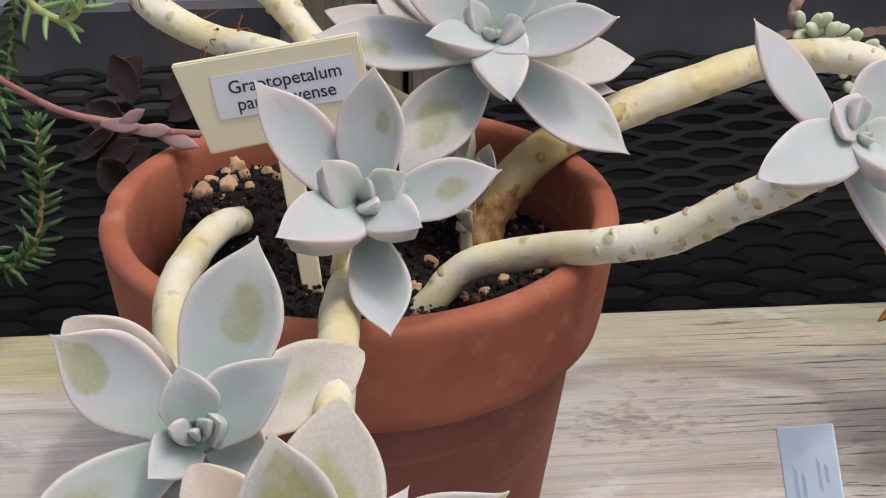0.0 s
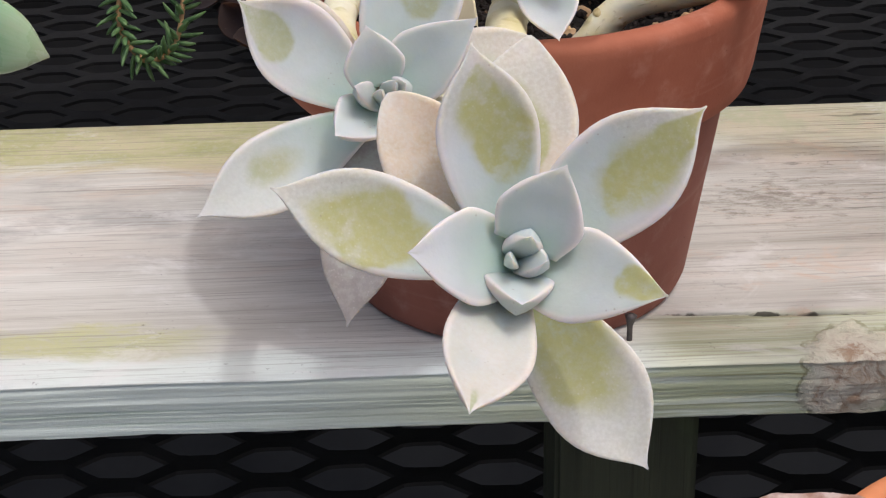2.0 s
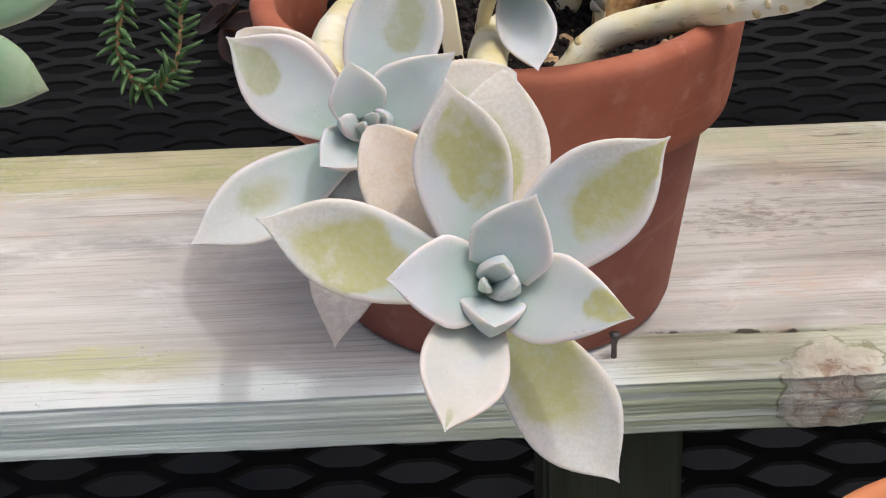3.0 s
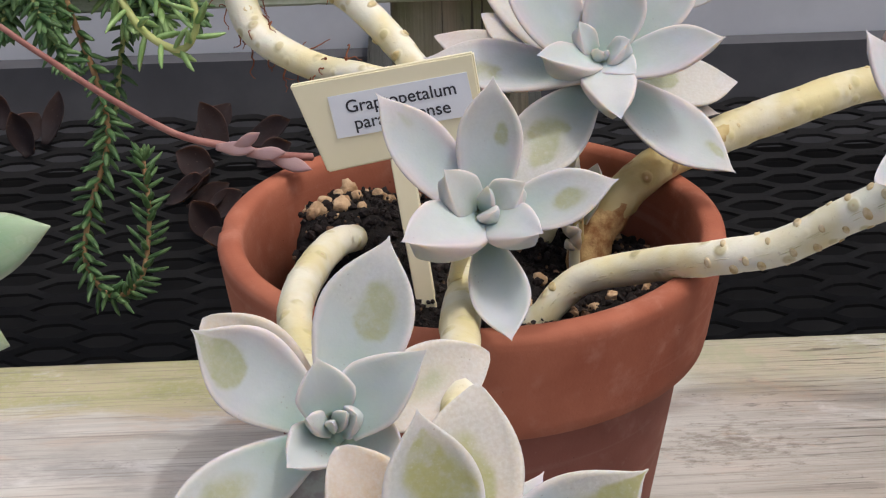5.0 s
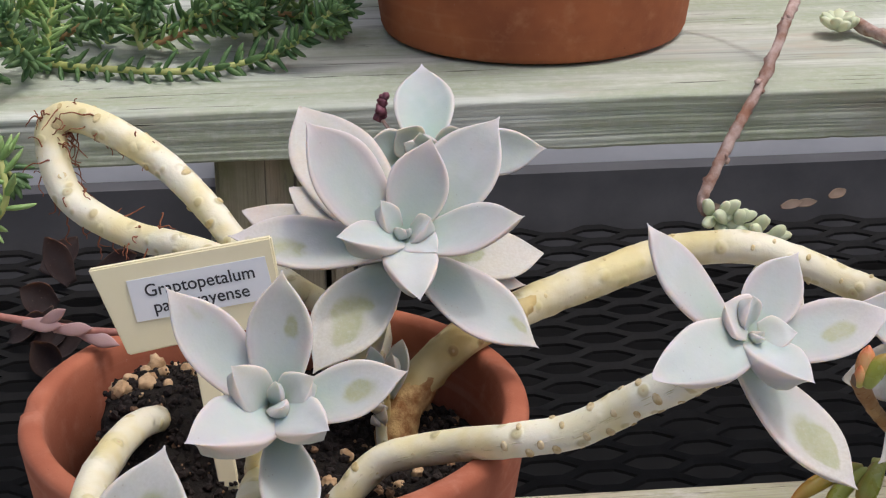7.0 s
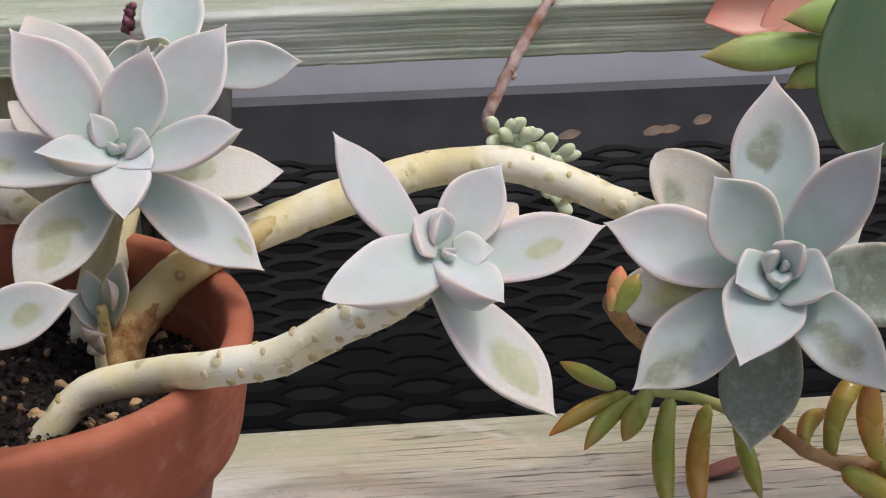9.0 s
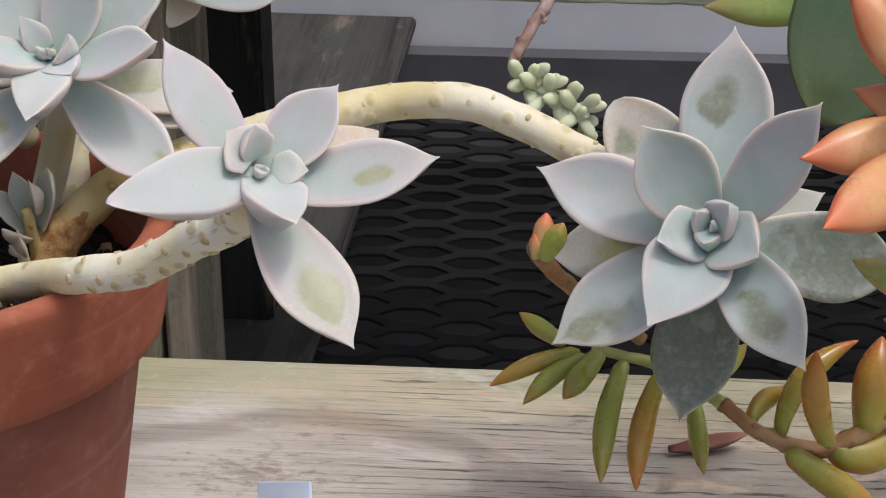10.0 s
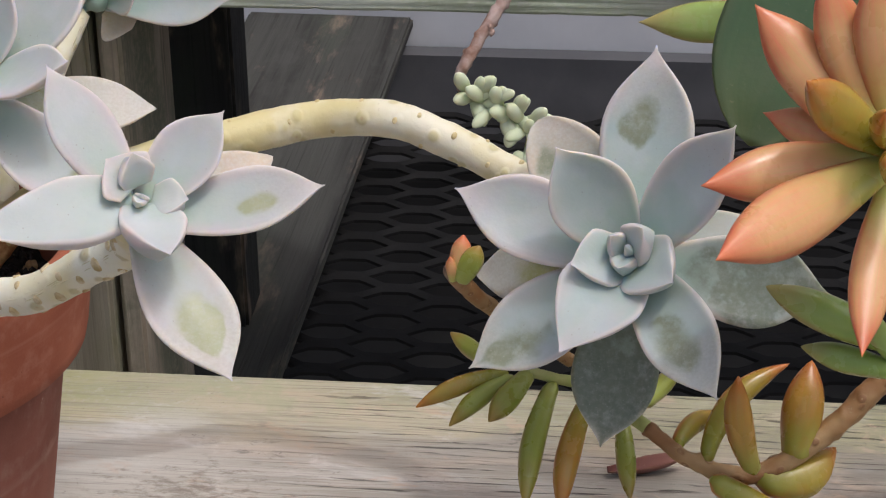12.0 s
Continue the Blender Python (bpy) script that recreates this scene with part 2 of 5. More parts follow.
    col = n.mix(strip, col, n.mix(blot, (0.54, 0.49, 0.27), (0.46, 0.50, 0.28)))
    front = n.band(n.math("ADD", y, n.math("MULTIPLY", rough_edge, 0.4)), -0.060, -0.070)
    col = n.mix(n.math("MULTIPLY", front, 0.8), col, n.mix(bands, (0.62, 0.68, 0.61), (0.74, 0.78, 0.74)))
    lip = both(n.band(x, 0.030, 0.060), n.band(n.math("ADD", y, n.math("MULTIPLY", rough_edge, 0.15)), -0.043, -0.050))
    col = n.mix(n.math("MULTIPLY", lip, 0.85), col, n.mix(n.band(grain, 0.3, 0.7), (0.35, 0.355, 0.19), (0.58, 0.59, 0.43)))
    # the face along the front edge: mint white, olive where it is damp
    face = n.band(z, -0.0012, -0.0035)
    streaks = n.noise(n.coord("Object", (4.0, 30, 420)), 1.0, 4, 0.6, 0.5)
    mint = n.mix(n.band(streaks, 0.28, 0.46), (0.56, 0.64, 0.52), (0.73, 0.78, 0.69))
    damp = n.math("MULTIPLY", n.band(x, -0.13, 0.05), n.band(n.noise(n.coord("Object", (7.0, 40, 180)), 1.0, 4, 0.6), 0.38, 0.52, 0.35, 1.0))
    mint = n.mix(damp, mint, n.mix(n.band(streaks, 0.28, 0.52), (0.31, 0.295, 0.14), (0.52, 0.55, 0.35)))
    col = n.mix(face, col, mint)
    # grain lines and checks
    top = n.math("SUBTRACT", 1.0, face)
    streak = both(n.band(grain, 0.48, 0.36), n.band(n.noise(along(16, 6), 1.0, 3), 0.36, 0.54), n.band(grey, 0.0, 1.0, 0.10, 0.16), top)
    col = n.mix(streak, col, (0.17, 0.145, 0.12))
    col = n.mix(both(n.band(hair, 0.48, 0.34, 0.0, 0.45), top), col, (0.25, 0.225, 0.19))
    lines = n.math("ADD", n.math("MULTIPLY", y, 190.0), n.math("MULTIPLY", n.noise(along(22, 3.0), 1.0, 5, 0.6), 6.0))
    lines = n.math("ABSOLUTE", n.math("SUBTRACT", n.math("FRACT", lines), 0.5))
    lines2 = n.math("ADD", n.math("MULTIPLY", y, 430.0), n.math("MULTIPLY", n.noise(along(28, 4.0), 1.0, 5, 0.62), 9.0))
    lines2 = n.math("ABSOLUTE", n.math("SUBTRACT", n.math("FRACT", lines2), 0.5))
    check = both(n.band(lines, 0.42, 0.47), n.band(n.noise(along(120, 15), 1.0, 4, 0.65), 0.47, 0.56), n.band(aged, 0.0, 1.0, 0.06, 0.85), top)
    thin = both(n.band(lines2, 0.34, 0.46), n.band(n.noise(along(170, 24), 1.0, 4, 0.65), 0.46, 0.58), n.band(aged, 0.0, 1.0, 0.06, 0.5), top)
    col = n.mix(thin, col, (0.20, 0.175, 0.145))
    col = n.mix(n.math("MULTIPLY", check, 0.9), col, (0.05, 0.042, 0.035))
    grime = both(n.band(n.noise(along(120, 40), 1.0, 6, 0.75), 0.53, 0.64), n.band(n.noise(iso, 17, 3), 0.52, 0.64), grey)
    col = n.mix(n.math("MULTIPLY", grime, 0.8), col, (0.13, 0.115, 0.10))
    mottle = n.noise(along(34, 17), 1.0, 6, 0.7, 0.6)
    col = n.mix(both(n.band(mottle, 0.54, 0.68, 0.0, 0.55), top, n.band(x, 0.16, 0.32, 1.0, 0.25)), col, (0.70, 0.68, 0.64))
    col = n.mix(both(n.band(mottle, 0.44, 0.30, 0.0, 0.5), top, n.band(x, -0.02, 0.10, 0.4, 1.0)), col, (0.36, 0.31, 0.245))
    tanned = n.noise(along(46, 24), 1.0, 5, 0.7, 0.8)
    col = n.mix(both(n.band(tanned, 0.56, 0.68, 0.0, 0.6), top, n.band(x, 0.0, 0.12)), col, (0.56, 0.41, 0.30))
    mossy = both(n.band(n.math("ADD", y, n.math("MULTIPLY", rough_edge, 0.8)), 0.095, 0.140), n.band(x, 0.02, 0.05), n.band(n.noise(iso, 42, 5, 0.7), 0.46, 0.64, 0.05, 0.7), n.band(x, 0.30, 0.12, 0.35, 1.0), top)
    col = n.mix(mossy, col, (0.40, 0.41, 0.26))
    speck = both(n.band(n.noise(iso, 330, 4, 0.75), 0.60, 0.70), n.band(n.noise(iso, 34, 3), 0.50, 0.62), top)
    col = n.mix(n.math("MULTIPLY", speck, 0.6), col, (0.15, 0.13, 0.11))
    smx = n.math("DIVIDE", n.math("SUBTRACT", x, 0.112), 0.052)
    smy = n.math("DIVIDE", n.math("SUBTRACT", y, 0.048), 0.030)
    smudge = n.math("SQRT", n.math("ADD", n.math("MULTIPLY", smx, smx), n.math("MULTIPLY", smy, smy)))
    smudge = n.math("ADD", smudge, n.math("MULTIPLY", n.math("SUBTRACT", n.noise(along(190, 90), 1.0, 6, 0.75), 0.5), 5.0))
    col = n.mix(n.band(smudge, 0.7, -0.4, 0.0, 0.75), col, (0.20, 0.165, 0.13))
    # a long check behind the lip
    slit = n.math("ADD", n.math("ADD", y, 0.0455), n.math("ADD", n.math("MULTIPLY", n.math("SUBTRACT", x, 0.06), 0.06), n.math("MULTIPLY", n.math("SUBTRACT", n.noise(n.coord("Object", (70, 0, 0)), 1.0, 3), 0.5), 0.006)))
    slit = both(n.band(n.math("ABSOLUTE", slit), 0.0010, 0.0004), n.band(x, 0.050, 0.058), n.band(x, 0.135, 0.120))
    col = n.mix(n.math("MULTIPLY", slit, 0.9), col, (0.05, 0.045, 0.03))
    # the knot in the front edge
    kx = n.math("DIVIDE", n.math("SUBTRACT", x, n.math("ADD", 0.122, n.math("MULTIPLY", z, 0.35))), 0.021)
    ky = n.math("DIVIDE", n.math("ADD", y, 0.081), 0.026)
    kz = n.math("DIVIDE", n.math("ADD", z, 0.008), 0.021)
    kd = n.math("SQRT", n.math("ADD", n.math("MULTIPLY", kx, kx), n.math("ADD", n.math("MULTIPLY", ky, ky), n.math("MULTIPLY", kz, kz))))
    kd = n.math("ADD", kd, n.math("MULTIPLY", n.math("SUBTRACT", n.noise(iso, 75, 5, 0.6), 0.5), 1.0))
    fibre = n.noise(iso, 120, 5, 0.7, 0.8)
    knot_col = n.mix(n.band(fibre, 0.36, 0.6), (0.45, 0.31, 0.20), (0.72, 0.66, 0.52))
    knot_col = n.mix(n.band(kd, 0.45, 0.9, 0.0, 0.8), knot_col, (0.66, 0.63, 0.48))
    col = n.mix(n.band(kd, 1.05, 0.8), col, knot_col)
    col = n.mix(both(n.band(n.math("ABSOLUTE", n.math("SUBTRACT", kd, 0.98)), 0.07, 0.02), n.band(n.noise(iso, 60, 2), 0.42, 0.60, 0.0, 0.7)), col, (0.22, 0.20, 0.10))
    n.bump(grain, 0.35, 0.0014)
    n.bump(hair, 0.35, 0.0008)
    n.bump(n.math("SUBTRACT", 1.0, check), 0.8, 0.002)
    n.bump(n.math("MULTIPLY", fibre, n.band(kd, 1.0, 0.8)), 0.7, 0.003)
    n.bump(n.noise(iso, 800, 3), 0.2, 0.0004)
    return n.done(col, n.band(bands, 0.3, 0.7, 0.72, 0.9))


def clay_material(name, base, dark, pale):
    n = Nodes(name, 0.8, 0.22)
    p = n.coord("Object")
    big = n.noise(p, 14, 4, 0.6)
    mid = n.noise(p, 75, 5, 0.65)
    col = n.mix(n.band(big, 0.3, 0.7), dark, base)
    col = n.mix(n.band(mid, 0.5, 0.75, 0.0, 0.45), col, pale)
    rings = n.noise(n.coord("Object", (4, 4, 120)), 1.5, 3)
    col = n.mix(n.band(rings, 0.55, 0.75, 0.0, 0.3), col, pale)
    scuff = n.band(n.noise(p, 190, 4, 0.75), 0.70, 0.76)
    col = n.mix(n.math("MULTIPLY", scuff, 0.6), col, (0.62, 0.45, 0.36))
    pits = n.band(n.voronoi(p, 260), 0.10, 0.03)
    pits = n.math("MULTIPLY", pits, n.band(n.noise(p, 120, 2), 0.55, 0.62))
    col = n.mix(n.math("MULTIPLY", pits, 0.8), col, tuple(c * 0.4 for c in dark))
    n.bump(n.noise(p, 900, 4), 0.25, 0.0004)
    n.bump(rings, 0.15, 0.001)
    n.bump(n.math("SUBTRACT", 1.0, pits), 0.5, 0.001)
    return n.done(col)


def plain_material(name, a, b, scale=60, rough=0.6, spec=0.4, bump=0.15, metal=0.0, sss=0.0):
    n = Nodes(name, rough, spec)
    p = n.coord("Object")
    w = n.noise(p, scale, 5, 0.6)
    col = n.mix(n.band(w, 0.3, 0.7), a, b)
    n.bump(n.noise(p, scale * 6, 3), bump, 0.0008)
    n.b.inputs["Metallic"].default_value = metal
    return n.done(col, n.band(n.noise(p, scale * 2, 3), 0.3, 0.7, rough - 0.08, rough + 0.08), sss)


def chip_material(name, dark, tan, share):
    """Loose pieces, each with its own shade."""
    n = Nodes(name, 0.85, 0.3)
    r = n.t.nodes.new("ShaderNodeNewGeometry").outputs["Random Per Island"]
    p = n.coord("Object")
    col = n.mix(n.band(n.noise(p, 300, 4), 0.3, 0.7), dark, tuple(min(1, c * 2.2) for c in dark))
    col = n.mix(n.band(r, 1.0 - share, 1.0 - share + 0.02), col, tan)
    n.bump(n.noise(p, 1200, 4, 0.7), 0.6, 0.0006)
    return n.done(col)


M_LEAF = leaf_material("waxy_leaf", (0.385, 0.45, 0.405), (0.545, 0.57, 0.555), (0.32, 0.335, 0.185), (0.44, 0.445, 0.30), (0.24, 0.215, 0.205), (0.36, 0.33, 0.31))
M_LEAF_GREEN = leaf_material("green_waxy_leaf", (0.345, 0.435, 0.395), (0.51, 0.58, 0.55), (0.21, 0.235, 0.155), (0.33, 0.35, 0.25), (0.16, 0.195, 0.145), (0.26, 0.285, 0.22))
M_CORE = plain_material("leaf_core", (0.30, 0.42, 0.33), (0.38, 0.48, 0.40), 90, 0.55, 0.3, 0.1, 0, 0.1)
M_STEM = stem_material("fleshy_stem", (0.65, 0.57, 0.29), (0.76, 0.72, 0.55), (0.58, 0.51, 0.24), 1.0)
M_STEM_PALE = stem_material("pale_stem", (0.76, 0.68, 0.38), (0.83, 0.80, 0.64), (0.54, 0.47, 0.22), 1.0)
M_STEM_OLD = stem_material("old_stem", (0.46, 0.33, 0.11), (0.62, 0.51, 0.25), (0.30, 0.17, 0.06), 1.3)
M_SCAR_TAN = plain_material("tan_leaf_scar", (0.48, 0.35, 0.14), (0.74, 0.63, 0.40), 300, 0.6, 0.3)
M_SCAR = plain_material("leaf_scar", (0.52, 0.40, 0.16), (0.72, 0.61, 0.35), 200, 0.6, 0.3)
M_BARK = plain_material("barky_base", (0.26, 0.105, 0.03), (0.60, 0.40, 0.17), 190, 0.75, 0.3, 0.6)
M_SPEAR = {
    "orange": spear_material("orange_leaf", (0.48, 0.49, 0.12), (0.69, 0.37, 0.165), (0.60, 0.135, 0.06), 0.30),
    "amber": spear_material("amber_leaf", (0.28, 0.285, 0.042), (0.38, 0.28, 0.042), (0.47, 0.15, 0.03), 0.26),
    "green": spear_material("green_leaf", (0.36, 0.40, 0.095), (0.29, 0.33, 0.05), (0.33, 0.21, 0.045), 0.28),
    "ech": spear_material("pale_green_leaf", (0.194, 0.37, 0.15), (0.299, 0.466, 0.264), (0.405, 0.458, 0.299), 0.26),
    "big": spear_material("dull_green_leaf", (0.0334, 0.0792, 0.0229), (0.0484, 0.0968, 0.0334), (0.0792, 0.106, 0.0396), 0.34),
    "bright": spear_material("bright_green_leaf", (0.299, 0.422, 0.088), (0.308, 0.414, 0.106), (0.37, 0.29, 0.0968), 0.24),
    "salmon": spear_material("salmon_leaf", (0.528, 0.352, 0.246), (0.616, 0.29, 0.194), (0.634, 0.229, 0.158)),
    "pebble": spear_material("bead_leaf", (0.48, 0.55, 0.33), (0.62, 0.68, 0.47), (0.63, 0.68, 0.45), 0.55),
    "pinkish": spear_material("rosy_leaf", (0.299, 0.176, 0.158), (0.37, 0.246, 0.238), (0.405, 0.246, 0.238), 0.55),
    "dry": spear_material("dry_leaf", (0.0123, 0.00528, 0.00528), (0.0202, 0.0088, 0.00792), (0.0299, 0.015, 0.0114), 0.8),
    "straw": spear_material("straw_leaf", (0.145, 0.10, 0.064), (0.20, 0.145, 0.10), (0.163, 0.108, 0.072), 0.7),
    "tan": spear_material("tan_dry_leaf", (0.132, 0.0924, 0.066), (0.194, 0.141, 0.106), (0.158, 0.114, 0.0792), 0.85),
    "russet": spear_material("russet_leaf", (0.132, 0.0396, 0.0308), (0.211, 0.0836, 0.0616), (0.264, 0.132, 0.088), 0.7),
    "blush": spear_material("blushing_leaf", (0.34, 0.32, 0.05), (0.47, 0.26, 0.045), (0.47, 0.15, 0.033), 0.24),
}
M_NEEDLE = plain_material("needle_leaf", (0.050, 0.115, 0.038), (0.150, 0.245, 0.090), 120, 0.5, 0.35, 0.1, 0, 0.05)
M_NEEDLE_PALE = plain_material("young_needle_leaf", (0.19, 0.33, 0.09), (0.33, 0.46, 0.18), 120, 0.5, 0.35, 0.1, 0, 0.05)
M_VINE = plain_material("vine_stem", (0.38, 0.43, 0.12), (0.50, 0.50, 0.20), 90, 0.55, 0.35)
M_VINE_BROWN = plain_material("brown_vine", (0.36, 0.20, 0.09), (0.46, 0.28, 0.13), 90, 0.65, 0.3)
M_PINKSTEM = plain_material("rosy_stem", (0.27, 0.10, 0.08), (0.38, 0.18, 0.14), 80, 0.55, 0.35)
M_TWIG = plain_material("woody_twig", (0.27, 0.135, 0.085), (0.54, 0.42, 0.37), 110, 0.75, 0.25, 0.5)
M_SEDSTEM = stem_material("tan_stem", (0.27, 0.135, 0.05), (0.42, 0.27, 0.125), (0.22, 0.10, 0.04), 1.2)
M_ROOT = plain_material("root", (0.20, 0.06, 0.03), (0.30, 0.12, 0.06), 200, 0.8, 0.2)
M_WOOD = shelf_material()
M_WOOD_UP = wood_material("greenish_board", (0.64, 0.665, 0.60), (0.41, 0.44, 0.375), (0.38, 0.43, 0.29), 1.0)
M_POST = wood_material("post_wood", (0.38, 0.34, 0.255), (0.21, 0.185, 0.13), (0.19, 0.20, 0.10), 0.8, 2)
M_POST_TAN = wood_material("tan_post_wood", (0.45, 0.375, 0.285), (0.25, 0.21, 0.16), (0.15, 0.165, 0.11), 1.05, 2)
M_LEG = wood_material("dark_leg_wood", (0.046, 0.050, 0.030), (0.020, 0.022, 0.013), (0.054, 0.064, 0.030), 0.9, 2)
# near-black wood that holds the shade between tan post and grey board
M_POST_SHADE = wood_material("shade_post_wood", (0.034, 0.034, 0.031), (0.017, 0.017, 0.016), (0.030, 0.036, 0.026), 0.5, 2)
M_BEAM = wood_material("grey_beam", (0.070, 0.070, 0.062), (0.024, 0.023, 0.021), (0.070, 0.080, 0.060), 0.35, 1)
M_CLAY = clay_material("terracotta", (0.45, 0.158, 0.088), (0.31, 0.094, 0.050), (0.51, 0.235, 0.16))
# pot body: lime-bloomed clay, darkened to carry the shade of the rim
M_CLAY_BODY = clay_material("bloomed_shaded_terracotta", (0.30, 0.115, 0.080), (0.20, 0.072, 0.048), (0.38, 0.215, 0.17))
M_CLAY_OLD = clay_material("old_terracotta", (0.46, 0.15, 0.06), (0.27, 0.085, 0.04), (0.55, 0.24, 0.12))
M_CLAY_BRIGHT = clay_material("bright_terracotta", (0.62, 0.24, 0.10), (0.52, 0.19, 0.08), (0.66, 0.32, 0.17))
M_SOIL = plain_material("soil", (0.004, 0.003, 0.003), (0.02, 0.016, 0.012), 260, 0.9, 0.2, 0.9)
M_CRUMB = chip_material("soil_crumbs", (0.011, 0.0075, 0.006), (0.22, 0.13, 0.07), 0.09)
M_PEBBLE = plain_material("tan_pebble", (0.36, 0.21, 0.095), (0.58, 0.41, 0.24), 160, 0.75, 0.3, 0.5)
M_TAG = plain_material("cream_plastic", (0.86, 0.785, 0.52), (0.88, 0.805, 0.55), 40, 0.42, 0.45, 0.05)
M_PAPER = plain_material("white_label", (0.78, 0.80, 0.82), (0.82, 0.83, 0.84), 60, 0.55, 0.3, 0.05)
M_INK = plain_material("ink", (0.035, 0.035, 0.04), (0.05, 0.05, 0.055), 60, 0.6, 0.3, 0.0)
M_PENCIL = plain_material("pencil", (0.42, 0.50, 0.56), (0.50, 0.58, 0.64), 300, 0.7, 0.2, 0.0)
M_WTAG = plain_material("white_plastic", (0.60, 0.70, 0.78), (0.68, 0.76, 0.82), 90, 0.45, 0.4, 0.1)
M_MESH = plain_material("black_coated_steel", (0.0058, 0.0058, 0.0058), (0.0120, 0.0115, 0.0112), 22, 0.62, 0.14, 0.4)
M_WALL = plain_material("grey_panel", (0.60, 0.61, 0.62), (0.69, 0.70, 0.71), 9, 0.5, 0.35, 0.1)
M_KICK = plain_material("dark_grey_panel", (0.075, 0.075, 0.08), (0.105, 0.105, 0.11), 14, 0.6, 0.3, 0.2)
# ground and lower wall: the shade under the bench is in these dark colours
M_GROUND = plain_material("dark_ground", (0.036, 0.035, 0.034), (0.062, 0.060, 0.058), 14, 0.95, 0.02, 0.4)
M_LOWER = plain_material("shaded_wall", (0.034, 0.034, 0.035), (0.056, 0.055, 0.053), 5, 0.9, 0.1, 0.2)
M_BOUNCE = plain_material("bounce_concrete", (0.36, 0.35, 0.33), (0.46, 0.45, 0.42), 6, 0.85, 0.2, 0.3)
M_FLOWER = plain_material("dark_red_bud", (0.10, 0.02, 0.03), (0.26, 0.10, 0.13), 400, 0.5, 0.4)
M_NAIL = plain_material("dull_steel", (0.07, 0.06, 0.055), (0.13, 0.11, 0.10), 300, 0.5, 0.5, 0.3, 0.6)


# ---- building helpers ----
rng = random.Random(7)


def link_mesh(name, verts, faces, material, parent=None, label="", uvs=None, smooth=True):
    me = bpy.data.meshes.new(name)
    me.from_pydata([tuple(v) for v in verts], [], faces)
    if uvs is not None:
        layer = me.uv_layers.new(name="UVMap")
        idx = np.empty(len(me.loops), dtype=np.int32)
        me.loops.foreach_get("vertex_index", idx)
        layer.data.foreach_set("uv", np.asarray(uvs, dtype=np.float32)[idx].ravel())
    if smooth:
        me.polygons.foreach_set("use_smooth", [True] * len(me.polygons))
    me.materials.append(material)
    me.update()
    ob = new(name, me)
    if parent is not None:
        ob.parent = parent
        # meshes are written in world places; the parent keeps its own origin
        ob.matrix_parent_inverse = parent.matrix_basis.inverted() if parent.parent is None else (parent.parent.matrix_basis @ parent.matrix_parent_inverse @ parent.matrix_basis).inverted()
    if label:
        ob["label"] = label
    return ob


def part(name, bm, material, parent, label="", smooth=False):
    """Links a bmesh as one mesh object under a thing or a part."""
    verts = [v.co.copy() for v in bm.verts]
    bm.verts.index_update()
    faces = [[v.index for v in f.verts] for f in bm.faces]
    bm.free()
    return link_mesh(name, verts, faces, material, parent, label, None, smooth)


def thing(name, at, label, category, group="", kind=""):
    ob = new(name)
    ob.empty_display_size = 0.02
    ob.location = at
    ob.matrix_basis = Matrix.Translation(at)
    return tagged(ob, label, category, group, kind)


def spline(points, per=8):
    """A Catmull-Rom line through the points."""
    p = [np.array(q, float) for q in points]
    p = [2 * p[0] - p[1]] + p + [2 * p[-1] - p[-2]]
    out = []
    for a, b, c, d in zip(p, p[1:], p[2:], p[3:]):
        for i in range(per):
            t = i / per
            out.append(0.5 * (2 * b + (c - a) * t + (2 * a - 5 * b + 4 * c - d) * t * t + (3 * b - a - 3 * c + d) * t ** 3))
    out.append(p[-2])
    return np.array(out)


def axes_along(line):
    tang = np.gradient(line, axis=0)
    tang /= np.linalg.norm(tang, axis=1)[:, None] + 1e-12
    ref = np.array([0.0, 0, 1]) if abs(tang[0][2]) < 0.9 else np.array([1.0, 0, 0])
    n0 = np.cross(tang[0], ref)
    n0 /= np.linalg.norm(n0)
    ns = [n0]
    for t in tang[1:]:
        v = ns[-1] - t * np.dot(ns[-1], t)
        ns.append(v / np.linalg.norm(v))
    ns = np.array(ns)
    return tang, ns, np.cross(tang, ns)


def tube_data(points, radius, sides=14, per=8, rough=0.0, seed=0, nubs=0.0):
    line = spline(points, per)
    tang, ns, bs = axes_along(line)
    m = len(line)
    radii = np.interp(np.linspace(0, 1, m), np.linspace(0, 1, len(radius)), radius)
    length = np.concatenate([[0], np.cumsum(np.linalg.norm(np.diff(line, axis=0), axis=1))])
    verts, uvs = [], []
    for i in range(m):
        for j in range(sides):
            a = 2 * math.pi * j / sides
            r = radii[i]
            if rough:
                q = Vector((math.cos(a) * 1.2, math.sin(a) * 1.2, length[i] / radii[0] * 0.5 + seed * 7.3))
                r *= 1 + rough * noise.noise(q) + rough * 0.5 * noise.noise(q * 2.7)
            if nubs:
                q = Vector((math.cos(a) * 1.6, math.sin(a) * 1.6, length[i] / radii[0] * 0.9 + seed * 3.1))
                r *= 1 + nubs * max(0.0, noise.noise(q) - 0.25)
            verts.append(line[i] + (ns[i] * math.cos(a) + bs[i] * math.sin(a)) * r)
            uvs.append((j / sides * 4.0, length[i] / (radii[0] * 2 * math.pi) * 4.0))
    faces = [(i * sides + j, i * sides + (j + 1) % sides, (i + 1) * sides + (j + 1) % sides, (i + 1) * sides + j) for i in range(m - 1) for j in range(sides)]
    for end, order in ((0, -1), (m - 1, 1)):
        verts.append(line[end] + tang[end] * radii[end] * 0.5 * (1 if end else -1))
        uvs.append(uvs[end * sides])
        c = len(verts) - 1
        for j in range(sides):
            f = (end * sides + j, end * sides + (j + 1) % sides, c)
            faces.append(f if end else f[::-1])
